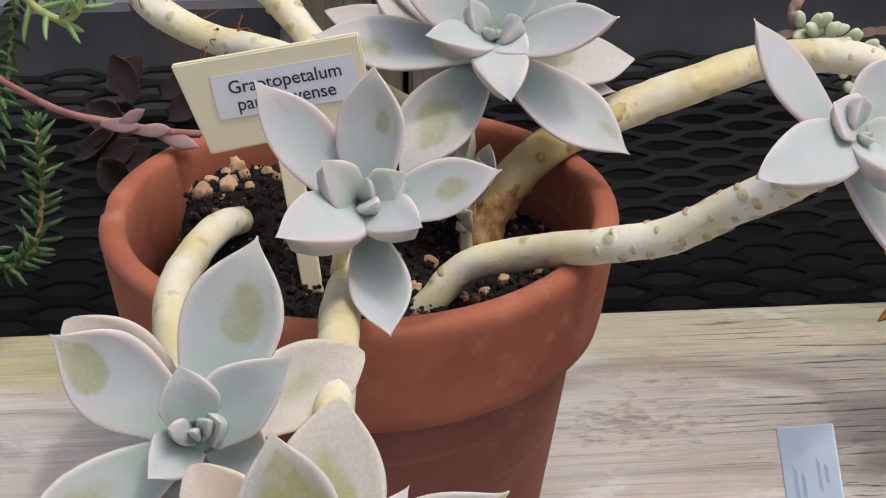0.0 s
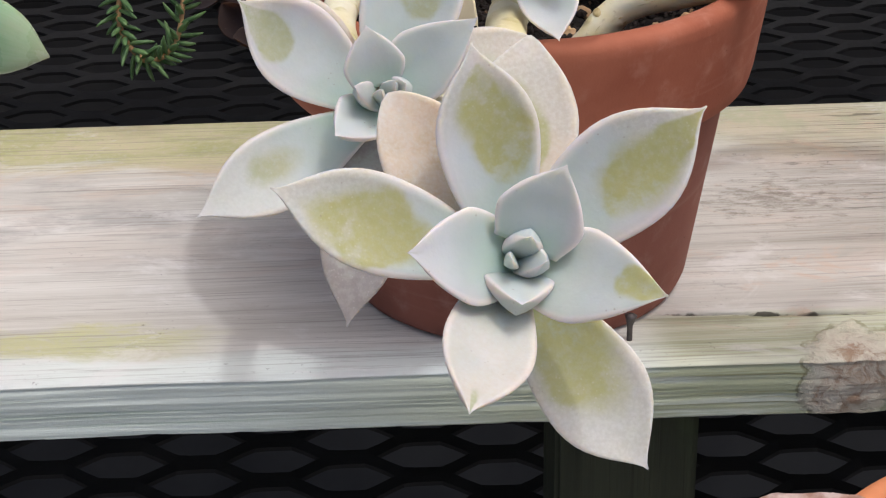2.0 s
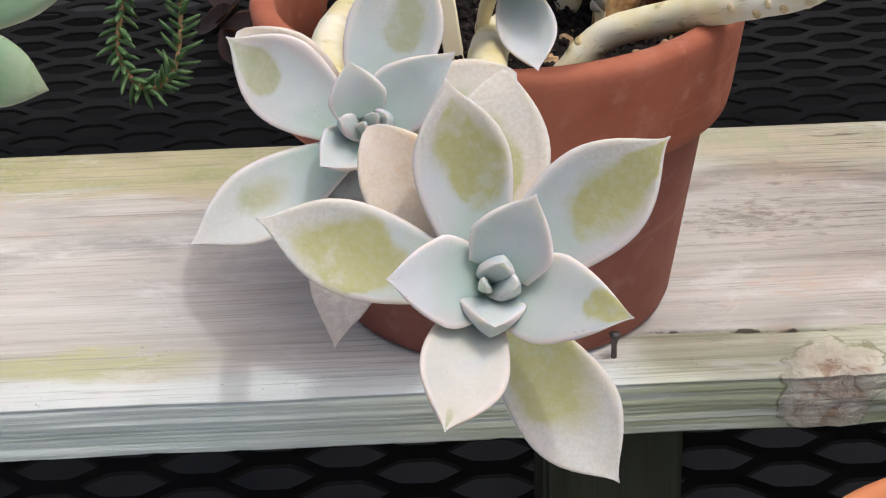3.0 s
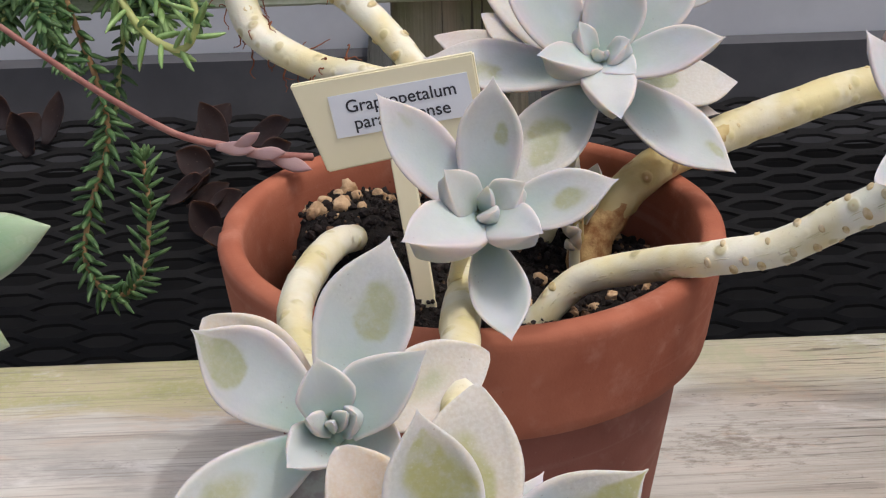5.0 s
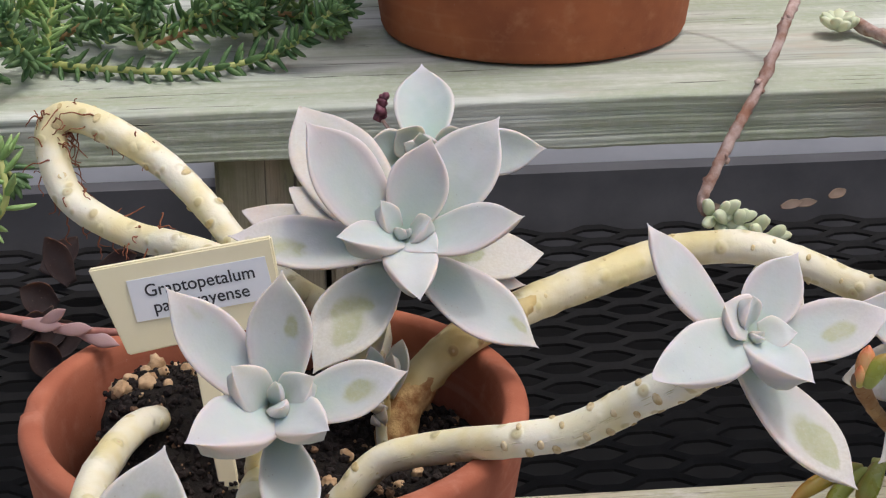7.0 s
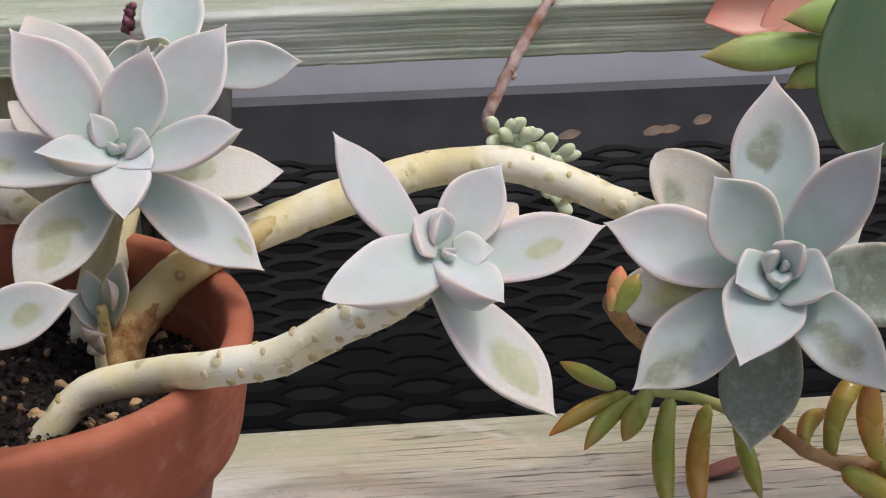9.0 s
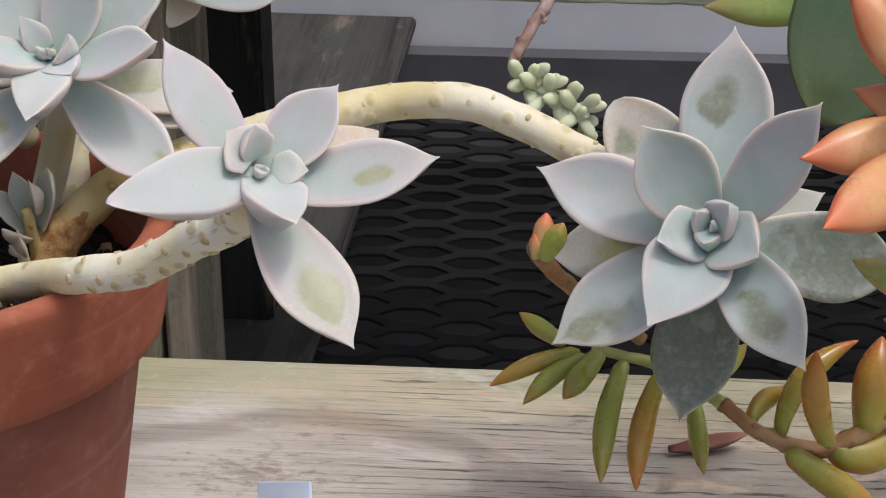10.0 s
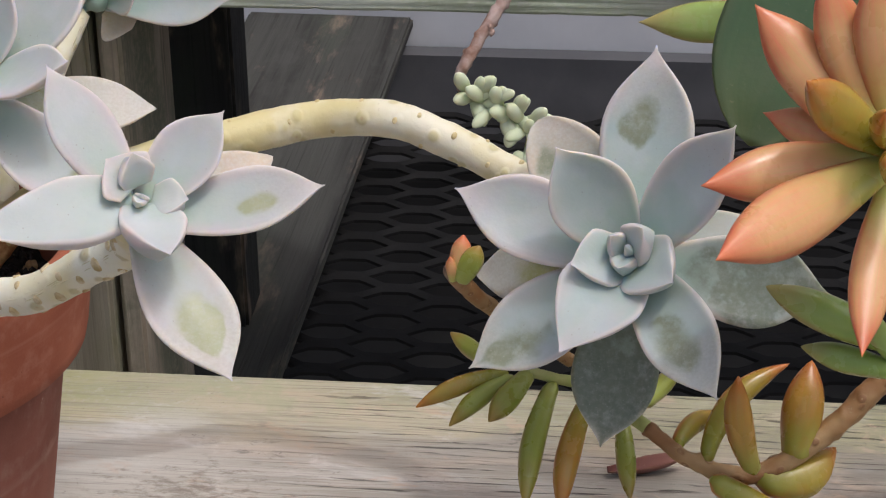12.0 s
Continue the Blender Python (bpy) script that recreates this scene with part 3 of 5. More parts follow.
    return verts, faces, uvs


def tube(name, points, radius, material, parent, label="", sides=14, per=8, rough=0.0, seed=0, nubs=0.0):
    v, f, u = tube_data(points, radius, sides, per, rough, seed, nubs)
    return link_mesh(name, v, f, material, parent, label, u)


def leaf_data(base, tip, width, up, cup=0.12, thick=0.10, blunt=0.0, droop=-0.03, broad=0.58, foot=0.36, rows=20, sides=24, wave=0.04, seed=0.0, ogive=0.35, top=0.30, bow=0.0, fold=0.0, plump=False, straight=0.0):
    """A fleshy leaf from base to tip with its upper face towards up: closed, thick, cupped (cup > 0), with a pointed or blunt end."""
    base, tip, up = (np.array(q, float) for q in (base, tip, up))
    d = tip - base
    length = np.linalg.norm(d)
    d /= length
    n = up - d * np.dot(up, d)
    n /= np.linalg.norm(n) + 1e-9
    s = np.cross(d, n)
    verts, uvs = [], []
    for i in range(rows + 1):
        v = i / rows
        v = 1 - (1 - v) ** 1.25 if i else 0.0
        if v < broad:
            w = foot + (1 - foot) * math.sin(math.pi / 2 * v / broad) ** 1.25
        else:
            q = (v - broad) / (1 - broad)
            sharp = max(0.0, math.cos(math.pi / 2 * q)) ** (1 + 0.6 * q ** 3)
            round_ = math.sqrt(max(0.0, 1 - q ** 2.1))
            sharp = sharp * (1 - ogive) + (1 - q ** 2.8) * ogive
            sharp = sharp * (1 - straight) + (1 - q) ** 0.95 * straight
            w = sharp * (1 - blunt) + round_ * blunt
        if top > 0.8:
            w *= min(1.0, 0.4 + 0.6 * math.sqrt(v / 0.07))
        w = max(w, 0.012) * width / 2
        th = thick * length * (0.45 + 0.55 * math.sin(math.pi * min(1, 0.12 + v * 0.8))) * min(1.0, (1 - v) * 7 + 0.10)
        th = min(th, w * 1.25)
        if plump:
            th *= min(1.0, 0.12 + 2.6 * (1 - v))
        off = droop * length * 4 * v * (1 - v)
        mid = base + d * length * v + n * off + s * (bow * length * 4 * v * (1 - v))
        for j in range(sides):
            a = 2 * math.pi * j / sides
            ca, sa = math.cos(a), math.sin(a)
            x = math.copysign(abs(ca) ** 0.8, ca)
            keel = (1 - abs(x)) ** 0.8
            z = cup * w * x * x + fold * w * (math.sqrt(x * x + 0.03) - 0.17) + (top * th * sa if sa > 0 else -0.75 * th * (0.45 * abs(sa) + 0.55 * keel))
            if plump:
                rim = abs(sa) ** 0.72
                z = cup * w * x * x + fold * w * (math.sqrt(x * x + 0.03) - 0.17) + ((0.30 if fold < 0.1 else 0.19) * th * rim if sa > 0 else -0.85 * th * rim * (0.55 + 0.45 * keel))
            elif sa > 0:
                z += 0.028 * w * max(0.0, 1 - abs(abs(x) - 0.88) / 0.12)
            q = Vector((v * 2.2 + seed, x * 1.1, seed * 1.7))
            x2 = x * (1 + wave * noise.noise(q))
            z += wave * w * 0.8 * noise.noise(q + Vector((5.2, 0, 0)))
            verts.append(mid + s * (x2 * w) + n * z)
            uvs.append((0.5 + 0.5 * x, v))
    faces = [(i * sides + j, (i + 1) * sides + j, (i + 1) * sides + (j + 1) % sides, i * sides + (j + 1) % sides) for i in range(rows) for j in range(sides)]
    faces.append(tuple(range(sides)))
    faces.append(tuple(reversed(range(rows * sides, (rows + 1) * sides))))
    return verts, faces, uvs


leaf_count = [0]
SINK = (0.002, 0.0035, 0.009, 0.014, 0.019)


def rosette(centre, axis, skin=M_LEAF, size=1.0):
    """The short bud-like heart of a rosette, as a part of the plant; its leaves hang on it."""
    c, a = Vector(centre), Vector(axis).normalized()
    v, f, u = tube_data([c - a * (k * size) for k in (0.020, 0.012, 0.007, 0.004)], [k * size for k in (0.0035, 0.0045, 0.0040, 0.0014)], 12, 4)
    ob = link_mesh("rosette", v, f, M_CORE, plant, "rosette of waxy blue-grey leaves", u)
    return ob, c, a, skin


def blade(ros, tip, width, ring, patch=(0.5, 0.5, 0.0), tone=0.0, cup=0.28, thick=0.12, blunt=0.0, droop=-0.05, lift=0.0):
    ob, c, a, skin = ros
    tip = Vector(tip)
    fold = 0.0
    if ring < 2:  # young leaves: plump, folded along the middle like a boat
        width, cup, droop, fold = (width * 1.2, 0.04, -0.01, 0.08) if ring == 0 else (width * 1.2, 0.06, -0.02, 0.16)
    leaf_count[0] += 1
    out = tip - c
    out = (out - a * out.dot(a)).normalized()
    base = c + a * (lift - SINK[ring]) + out * (0.001 if ring == 0 else 0.003)
    broad, foot = ((0.36, 0.85), (0.40, 0.74), (0.52, 0.46), (0.56, 0.38), (0.58, 0.36))[ring]
    v, f, u = leaf_data(base, tip, width, a, cup, thick, blunt, droop, broad, foot, seed=leaf_count[0] * 1.37, ogive=(0.10, 0.12, 0.15, 0.15, 0.2)[ring], fold=fold, plump=ring < 2, straight=0.55 if ring < 2 else 0.0)
    leaf = link_mesh("leaf", v, f, skin, ob, "", u)
    leaf.color = (*patch, tone)
    return leaf


def spear(owner, base, tip, width, kind, thick=0.20, up=None, cup=0.04, droop=-0.06, blunt=0.1, broad=0.55, name="leaf", rows=16, sides=16, top=0.55, bow=0.0, foot=0.42):
    leaf_count[0] += 1
    mid = (Vector(base) + Vector(tip)) / 2
    up = up or (Vector((0.15, -0.85, 0.5)))
    v, f, u = leaf_data(base, tip, width, up, cup, thick, blunt, droop, broad, foot, rows, sides, 0.05, leaf_count[0] * 1.37, 0.2, top, bow)
    return link_mesh(name, v, f, M_SPEAR[kind], owner, "", u)


def lathe_data(profile, segs=96, centre=(0, 0, 0), wobble=0.0, seed=0.0):
    verts = []
    k = len(profile)
    for i in range(segs):
        a = 2 * math.pi * i / segs
        for r, z in profile:
            q = Vector((math.cos(a) * 1.5, math.sin(a) * 1.5, z * 18 + seed))
            rr = r * (1 + wobble * noise.noise(q))
            verts.append((centre[0] + rr * math.cos(a), centre[1] + rr * math.sin(a), centre[2] + z + wobble * 0.03 * noise.noise(q * 3)))
    faces = [(i * k + j, ((i + 1) % segs) * k + j, ((i + 1) % segs) * k + j + 1, i * k + j + 1) for i in range(segs) for j in range(k - 1)]
    return verts, faces


def lump(bm, at, size, seed, fine=1):
    """One broken crumb or stone."""
    geo = bmesh.ops.create_icosphere(bm, subdivisions=fine, radius=1.0)
    sx, sy, sz = (size * rng.uniform(0.6, 1.25) for _ in range(3))
    m = pose(*at, rng.uniform(0, 360), rng.uniform(0, 360), rng.uniform(0, 360))
    for v in geo["verts"]:
        k = 1 + 0.45 * noise.noise(v.co * 1.7 + Vector((seed * 3.1, seed, 0)))
        if fine > 1:
            k += 0.18 * noise.noise(v.co * 4.3 + Vector((seed, 0, seed * 2.3)))
        v.co = m @ Vector((v.co.x * sx * k, v.co.y * sy * k, v.co.z * sz * k))


def box(bm, lo, hi):
    m = Matrix.LocRotScale([(a + b) / 2 for a, b in zip(lo, hi)], None, [b - a for a, b in zip(lo, hi)])
    bmesh.ops.create_cube(bm, size=1.0, matrix=m)


# ---- the setting ----
def plank(name, x0, x1, y0, y1, ztop, thick, material, label, seed, crack=False, knot=None):
    """A weathered board: worn edges, ridged front edge grain, a slightly wavy top."""
    front = [(y0 + 0.0012, -thick), (y0 + 0.0003, -thick * 0.96)]
    ridge = 25
    depths = random.Random(int(seed * 10))
    for i in range(ridge):
        f = 0.94 - 0.88 * i / (ridge - 1)
        front.append((y0 + (depths.uniform(0.0002, 0.0014) if i % 2 else 0.0), -thick * f))
    sect = front + [(y0 + 0.0006, -0.0012), (y0 + 0.0022, -0.0002)]
    ys = list(np.linspace(y0 + 0.006, y1 - 0.004, 30))
    if crack:
        ys = [y for y in ys if not -0.056 < y < -0.038] + list(np.arange(-0.056, -0.0375, 0.0005))
        ys.sort()
    sect += [(y, 0.0) for y in ys] + [(y1 - 0.0014, -0.0004), (y1, -0.002), (y1, -thick + 0.001), (y1 - 0.001, -thick)]
    xs = np.linspace(x0, x1, 420)
    verts = []
    k = len(sect)
    for x in xs:
        for j, (y, z) in enumerate(sect):
            q = Vector((x * 9 + seed, y * 40, z * 60))
            dy = dz = 0.0
            if j < len(front) + 2:
                dy = 0.0006 * noise.noise(Vector((x * 2.5 + seed, z * 520, 0))) + 0.0006 * noise.noise(Vector((x * 22, z * 200, seed)))
                dz = 0.0007 * noise.noise(Vector((x * 18 + seed, 3.0, 0)))
            elif z > -0.0003:
                dz = 0.0006 * noise.noise(q) + 0.0003 * noise.noise(Vector((x * 20, y * 300, seed)))
            if j < 2:
                dz += 0.0016 * max(0, noise.noise(Vector((x * 90 + seed, 0, 0))) - 0.2)
            if crack and 0.050 < x < 0.135 and -0.056 < y < -0.038 and z == 0.0:
                line = -0.0455 + 0.0020 * noise.noise(Vector((x * 70, 0, 2.0))) - (x - 0.06) * 0.06
                dz -= 0.0060 * math.exp(-((y - line) / 0.0008) ** 2) * min(1, (x - 0.05) * 60) * min(1, (0.135 - x) * 60)
            if knot:
                kd = math.hypot((x - knot[0]) / 0.024, (z + thick * 0.45) / (thick * 0.75))
                if j < len(front) + 5 and kd < 1:
                    dy -= 0.0035 * (1 - kd) ** 0.5 * (0.7 + 0.6 * noise.noise(Vector((x * 200, z * 200, 4))))
                    dz += 0.0012 * (1 - kd) if j > len(front) - 3 else 0
            verts.append((x, y + dy, ztop + z + dz))
    n = len(xs)
    faces = [(i * k + j, (i + 1) * k + j, (i + 1) * k + (j + 1) % k, i * k + (j + 1) % k) for i in range(n - 1) for j in range(k)]
    faces.append(tuple(range(k)))
    faces.append(tuple(reversed(range((n - 1) * k, n * k))))
    ob = link_mesh(name, verts, faces, material, None, "", None, True)
    return tagged(ob, label, "shelf board", kind="structure")


YF, YB, TH = -0.081, 0.146, 0.0245
plank("shelf_board_lower", -0.75, 1.0, YF, YB, 0.0, TH, M_WOOD, "weathered pale pine shelf board with algae stains", 1.0, True, (0.119, 0))
plank("shelf_board_upper", -0.75, 1.0, 0.2270, 0.454, 0.1730, 0.027, M_WOOD_UP, "greenish weathered pine shelf board on posts", 9.0)


def timber(name, lo, hi, material, label, seed):
    bm = bmesh.new()
    box(bm, lo, hi)
    bmesh.ops.bevel(bm, geom=bm.edges[:], offset=0.002, segments=2, affect="EDGES")
    ob = part(name, bm, material, None)
    return tagged(ob, label, "support", kind="structure")


MZ = -0.135
timber("post_1", (-0.025, 0.238, MZ + 0.002), (0.028, 0.326, 0.1465), M_POST, "weathered wooden post under the upper shelf", 1)
timber("post_2", (0.031, 0.243, MZ + 0.002), (0.0425, 0.334, 0.1465), M_POST_TAN, "tan wooden post beside the grey post", 2)
timber("post_3", (0.011, -0.066, MZ + 0.002), (0.066, -0.010, -TH), M_LEG, "dark greenish wooden leg under the lower shelf", 3)
# post_4 is added; its dark colour stands for the shaded gap there
timber("post_4", (0.006, 0.425, MZ + 0.002), (0.054, 0.465, 0.1465), M_POST_SHADE, "added wooden post behind the tan post, shade put into its dark colour", 5)
beam = timber("beam", (-0.140, -0.050, -0.010), (0.0, 0.491, 0.0), M_BEAM, "grey weathered board lying on the bench top, raised at the back", 4)
beam.matrix_basis = pose(0.0834, 0.410, -0.1250, 5.8, 0, -2.05)


def expanded_metal():
    """Sheet of black expanded metal: wavy strands that touch at their bonds."""
    lw, sw = 0.070, 0.032
    verts, faces = [], []
    rows = range(-26, 52)
    for r in rows:
        yc = r * sw / 2 + 0.004
        cols = np.arange(-0.76, 1.14, lw / 12)
        prev = None
        for x in cols:
            ph = 2 * math.pi * (x - 0.031) / lw + (math.pi if r % 2 else 0)
            wv = max(-1.0, min(1.0, 1.35 * math.cos(ph)))
            y = yc + wv * (sw / 4 - 0.0012)
            b = len(verts)
            t = 0.0037
            verts += [(x, y - t, MZ - 0.002), (x, y + t, MZ - 0.001), (x, y + t, MZ + 0.0014), (x, y - t, MZ + 0.0002)]
            if prev is not None:
                for j in range(4):
                    faces.append((prev + j, b + j, b + (j + 1) % 4, prev + (j + 1) % 4))
            prev = b
    ob = link_mesh("bench_mesh", verts, faces, M_MESH, None, "", None, False)
    return tagged(ob, "black expanded metal bench top with diamond openings", "bench top", kind="structure")


expanded_metal()

bm = bmesh.new()
box(bm, (-3, 0.905, -0.2), (3, 1.0, 2.0))
tagged(part("wall_back", bm, M_WALL, None), "plain light grey wall panel behind the bench", "wall", kind="structure")
# lower half of the wall, coloured dark for the shade below the bench
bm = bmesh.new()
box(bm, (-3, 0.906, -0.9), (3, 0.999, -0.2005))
tagged(part("wall_lower", bm, M_LOWER, None), "lower wall under the bench, its shade put into the dark colour", "wall", kind="structure")
bm = bmesh.new()
box(bm, (-2.5, 0.880, -0.20), (2.5, 0.903, -0.103))
tagged(part("trim_back", bm, M_KICK, None), "dark grey back rail of the bench", "rail", kind="structure")
bm = bmesh.new()
bmesh.ops.create_grid(bm, x_segments=8, y_segments=8, size=40, matrix=Matrix.Translation((0, 0, -0.9)))
tagged(part("ground", bm, M_GROUND, None), "ground under the bench, its shade put into the dark colour", "ground", kind="structure")
# added out of view: a pale slab that reflects daylight onto the leaf fronts
bm = bmesh.new()
box(bm, (-6, -12, -0.92), (6, -0.45, -0.88))
tagged(part("bounce_slab", bm, M_BOUNCE, None), "unseen pale slab in front of the bench that bounces light up", "walkway", kind="structure")


# ---- the main pot and its soil ----
R, H = 0.095, 0.131
pot = thing("flower_pot", (0, 0, 0), "reddish terracotta flower pot with a wide chipped rim", "flower pot")
body_profile = [(0.0, 0.0), (0.061, 0.0), (0.0665, 0.0015), (0.068, 0.005), (0.0802, H - 0.049), (0.0808, H - 0.0452), (0.0775, H - 0.0450), (0.070, 0.02), (0.0, 0.018)]
rim_profile = [(0.0790, H - 0.0440), (0.0862, H - 0.0447), (0.0885, H - 0.0430), (0.0897, H - 0.038), (0.0943, H - 0.008), (0.0950, H - 0.004), (0.0944, H - 0.0016), (0.0926, H - 0.0003), (0.0892, H), (0.0868, H - 0.0006), (0.0856, H - 0.0022), (0.0848, H - 0.006), (0.0785, H - 0.0435), (0.0790, H - 0.0440)]
chip_at = Vector((-0.0925, 0.006, H))
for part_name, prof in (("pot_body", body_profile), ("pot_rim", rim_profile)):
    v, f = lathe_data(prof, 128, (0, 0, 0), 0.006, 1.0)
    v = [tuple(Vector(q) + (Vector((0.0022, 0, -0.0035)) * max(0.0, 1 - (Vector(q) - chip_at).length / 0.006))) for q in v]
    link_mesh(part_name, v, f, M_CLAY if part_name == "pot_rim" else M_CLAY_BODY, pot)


def soil_top(x, y):
    z = 0.102 + 0.027 * math.exp(-((x + 0.046) ** 2 + (y - 0.022) ** 2) / 0.0026) + 0.004 * noise.noise(Vector((x * 40, y * 40, 0)))
    edge = 0.066 + 0.004 * noise.noise(Vector((x * 120, y * 120, 5)))
    gap = max(0.0, -x - 0.02) / 0.05
    return z - 0.034 * min(1.0, gap) * min(1.0, max(0.0, (math.hypot(x, y) - edge) / 0.004))


verts, faces = [(0, 0, soil_top(0, 0))], []
rings, segs = 44, 140
for i in range(1, rings + 1):
    for j in range(segs):
        a = 2 * math.pi * j / segs
        r = 0.0812 * i / rings
        x, y = r * math.cos(a), r * math.sin(a)
        z = soil_top(x, y) + 0.0025 * noise.noise(Vector((x * 160, y * 160, 3))) + 0.0018 * noise.noise(Vector((x * 420, y * 420, 8)))
        verts.append((x, y, z))
for j in range(segs):
    faces.append((0, 1 + j, 1 + (j + 1) % segs))
for i in range(rings - 1):
    for j in range(segs):
        a, b = 1 + i * segs, 1 + (i + 1) * segs
        faces.append((a + j, b + j, b + (j + 1) % segs, a + (j + 1) % segs))
soil = link_mesh("soil", verts, faces, M_SOIL, None)
tagged(soil, "dark crumbly potting soil in the terracotta pot", "soil")
bm = bmesh.new()
for i in range(3600):
    a, r = rng.uniform(0, 2 * math.pi), 0.078 * math.sqrt(rng.random())
    x, y = r * math.cos(a), r * math.sin(a)
    lump(bm, (x, y, soil_top(x, y) + rng.uniform(-0.0005, 0.0022)), rng.choice((0.0005, 0.0006, 0.0007, 0.0009, 0.0012, 0.0020)), i)
crumbs = part("soil_crumbs", bm, M_CRUMB, None)
tagged(crumbs, "loose black bark crumbs lying on the potting soil", "soil", kind="stuff")
for i, (x, y, size) in enumerate(((-0.055, 0.048, 0.0052), (-0.038, 0.054, 0.0050), (-0.046, 0.043, 0.0038), (-0.055, 0.024, 0.0042), (-0.058, 0.017, 0.0036), (-0.043, 0.032, 0.0028), (-0.050, 0.036, 0.0030), (-0.030, 0.041, 0.0026), (-0.062, 0.030, 0.0026), (-0.052, 0.012, 0.0026), (0.033, -0.012, 0.0040), (0.026, -0.001, 0.0030), (0.044, -0.020, 0.0028), (0.060, 0.040, 0.0030), (-0.020, 0.052, 0.0032), (-0.034, 0.044, 0.0026), (0.010, 0.030, 0.0030), (0.064, -0.006, 0.0028), (-0.047, 0.027, 0.0024), (-0.060, 0.040, 0.0030), (-0.049, 0.020, 0.0036), (-0.041, 0.022, 0.0022), (0.036, -0.026, 0.0026), (0.018, -0.020, 0.0030), (0.052, -0.012, 0.0024))):
    bm = bmesh.new()
    lump(bm, (x, y, soil_top(x, y) + size * 0.35), size * 0.9, i + 50, 3)
    tagged(part("pebble", bm, M_PEBBLE, None, "", True), "tan gravel stone lying on the dark soil", "pebble", "gravel on the soil")

# ---- the ghost plant ----
plant = thing("succulent_plant", (0.0, 0.0, 0.104), "pale blue-grey rosette succulent with long fleshy yellow stems in the pot", "succulent")
STEM_D = [(0.012, -0.03, 0.09), (0.0238, -0.0315, 0.1054), (0.0374, -0.0307, 0.1191), (0.0602, -0.0415, 0.1294), (0.0809, -0.0604, 0.1405), (0.1012, -0.069, 0.1478), (0.1207, -0.0753, 0.1607), (0.1368, -0.0825, 0.1723), (0.1438, -0.1014, 0.1872)]
STEM_F = [(0.0461, 0.0161, 0.0988), (0.0479, 0.0196, 0.1149), (0.0712, 0.0325, 0.1345), (0.1056, 0.055, 0.1409), (0.1333, 0.0608, 0.1482), (0.1645, 0.0739, 0.1521), (0.1924, 0.0704, 0.1551), (0.2119, 0.065, 0.1516), (0.2369, 0.0579, 0.1421), (0.2605, 0.0398, 0.1367), (0.289, 0.0201, 0.1285)]
STEM_LOOP = [(0.0131, 0.0748, 0.1409), (-0.0022, 0.0932, 0.1428), (-0.0366, 0.1155, 0.1478), (-0.059, 0.136, 0.1463), (-0.0833, 0.1533, 0.1548), (-0.0924, 0.164, 0.1682), (-0.0938, 0.1727, 0.1837), (-0.0861, 0.1729, 0.1897), (-0.07, 0.1648, 0.1867), (-0.0456, 0.1519, 0.1739), (-0.0277, 0.135, 0.1605), (-0.0137, 0.1162, 0.1486), (0.0029, 0.0948, 0.1407), (0.0247, 0.0697, 0.136)]
stem_d = tube("stem", STEM_D, [0.0052, 0.0056, 0.0060, 0.0062, 0.0062, 0.0063, 0.0066, 0.0056], M_STEM_PALE, plant, "pale yellow fleshy stem with leaf scars", 16, 10, 0.06, 1, 0.10)
stem_f = tube("stem", STEM_F, [0.0058, 0.0062, 0.0066, 0.0074, 0.0076, 0.0074, 0.0072, 0.0070, 0.0066, 0.0062, 0.0056, 0.0045], M_STEM, plant, "long arching yellow stem", 16, 10, 0.07, 2, 0.12)
tube("stem", STEM_F[:4], [0.0061, 0.0066, 0.0073, 0.0074, 0.0066], M_STEM_OLD, plant, "yellow-brown old lower stem", 18, 12, 0.12, 12, 0.25)
stem_b = tube("stem", [(-0.0435, -0.004, 0.1275), (-0.0505, -0.024, 0.1345), (-0.059, -0.056, 0.138), (-0.063, -0.088, 0.139), (-0.058, -0.131, 0.141), (-0.048, -0.185, 0.154)], [0.0050, 0.0056, 0.0060, 0.0060, 0.0055, 0.0045], M_STEM, plant, "", 14, 8, 0.06, 3)
stem_e = tube("stem", [(0.001, -0.019, 0.120), (-0.005, -0.059, 0.131), (-0.009, -0.099, 0.140), (-0.011, -0.139, 0.145), (-0.017, -0.244, 0.150), (-0.019, -0.279, 0.154)], [0.0055, 0.0064, 0.0068, 0.0062, 0.0055, 0.0045], M_STEM, plant, "", 14, 8, 0.08, 4, 0.1)
stem_a = tube("stem", [(-0.007, -0.058, 0.129), (-0.009, -0.066, 0.140), (-0.002, -0.083, 0.171)], [0.0036, 0.0024, 0.0030], M_STEM_PALE, plant, "", 12, 8, 0.08, 5)
tube("stem", [(.030, .045, .100), (.040, .055, .135), (.048, .050, .165), (.051, .037, .180)], [0.0060, 0.0062, 0.0058, 0.0045], M_STEM_PALE, plant, "", 14, 8, 0.08, 6)
tube("stem", [(.040, .060, .110), (.052, .095, .150), (.064, .118, .178)], [0.0055, 0.0058, 0.0045], M_STEM_PALE, plant, "", 14, 8, 0.08, 7)
tube("stem", STEM_LOOP, [0.0052, 0.0058, 0.0062, 0.0064, 0.0068, 0.0072, 0.0072, 0.0070, 0.0068, 0.0064, 0.0062, 0.0060, 0.0058, 0.0052], M_STEM_PALE, plant, "pale stem bent round in a loop", 16, 8, 0.05, 8, 0.10)
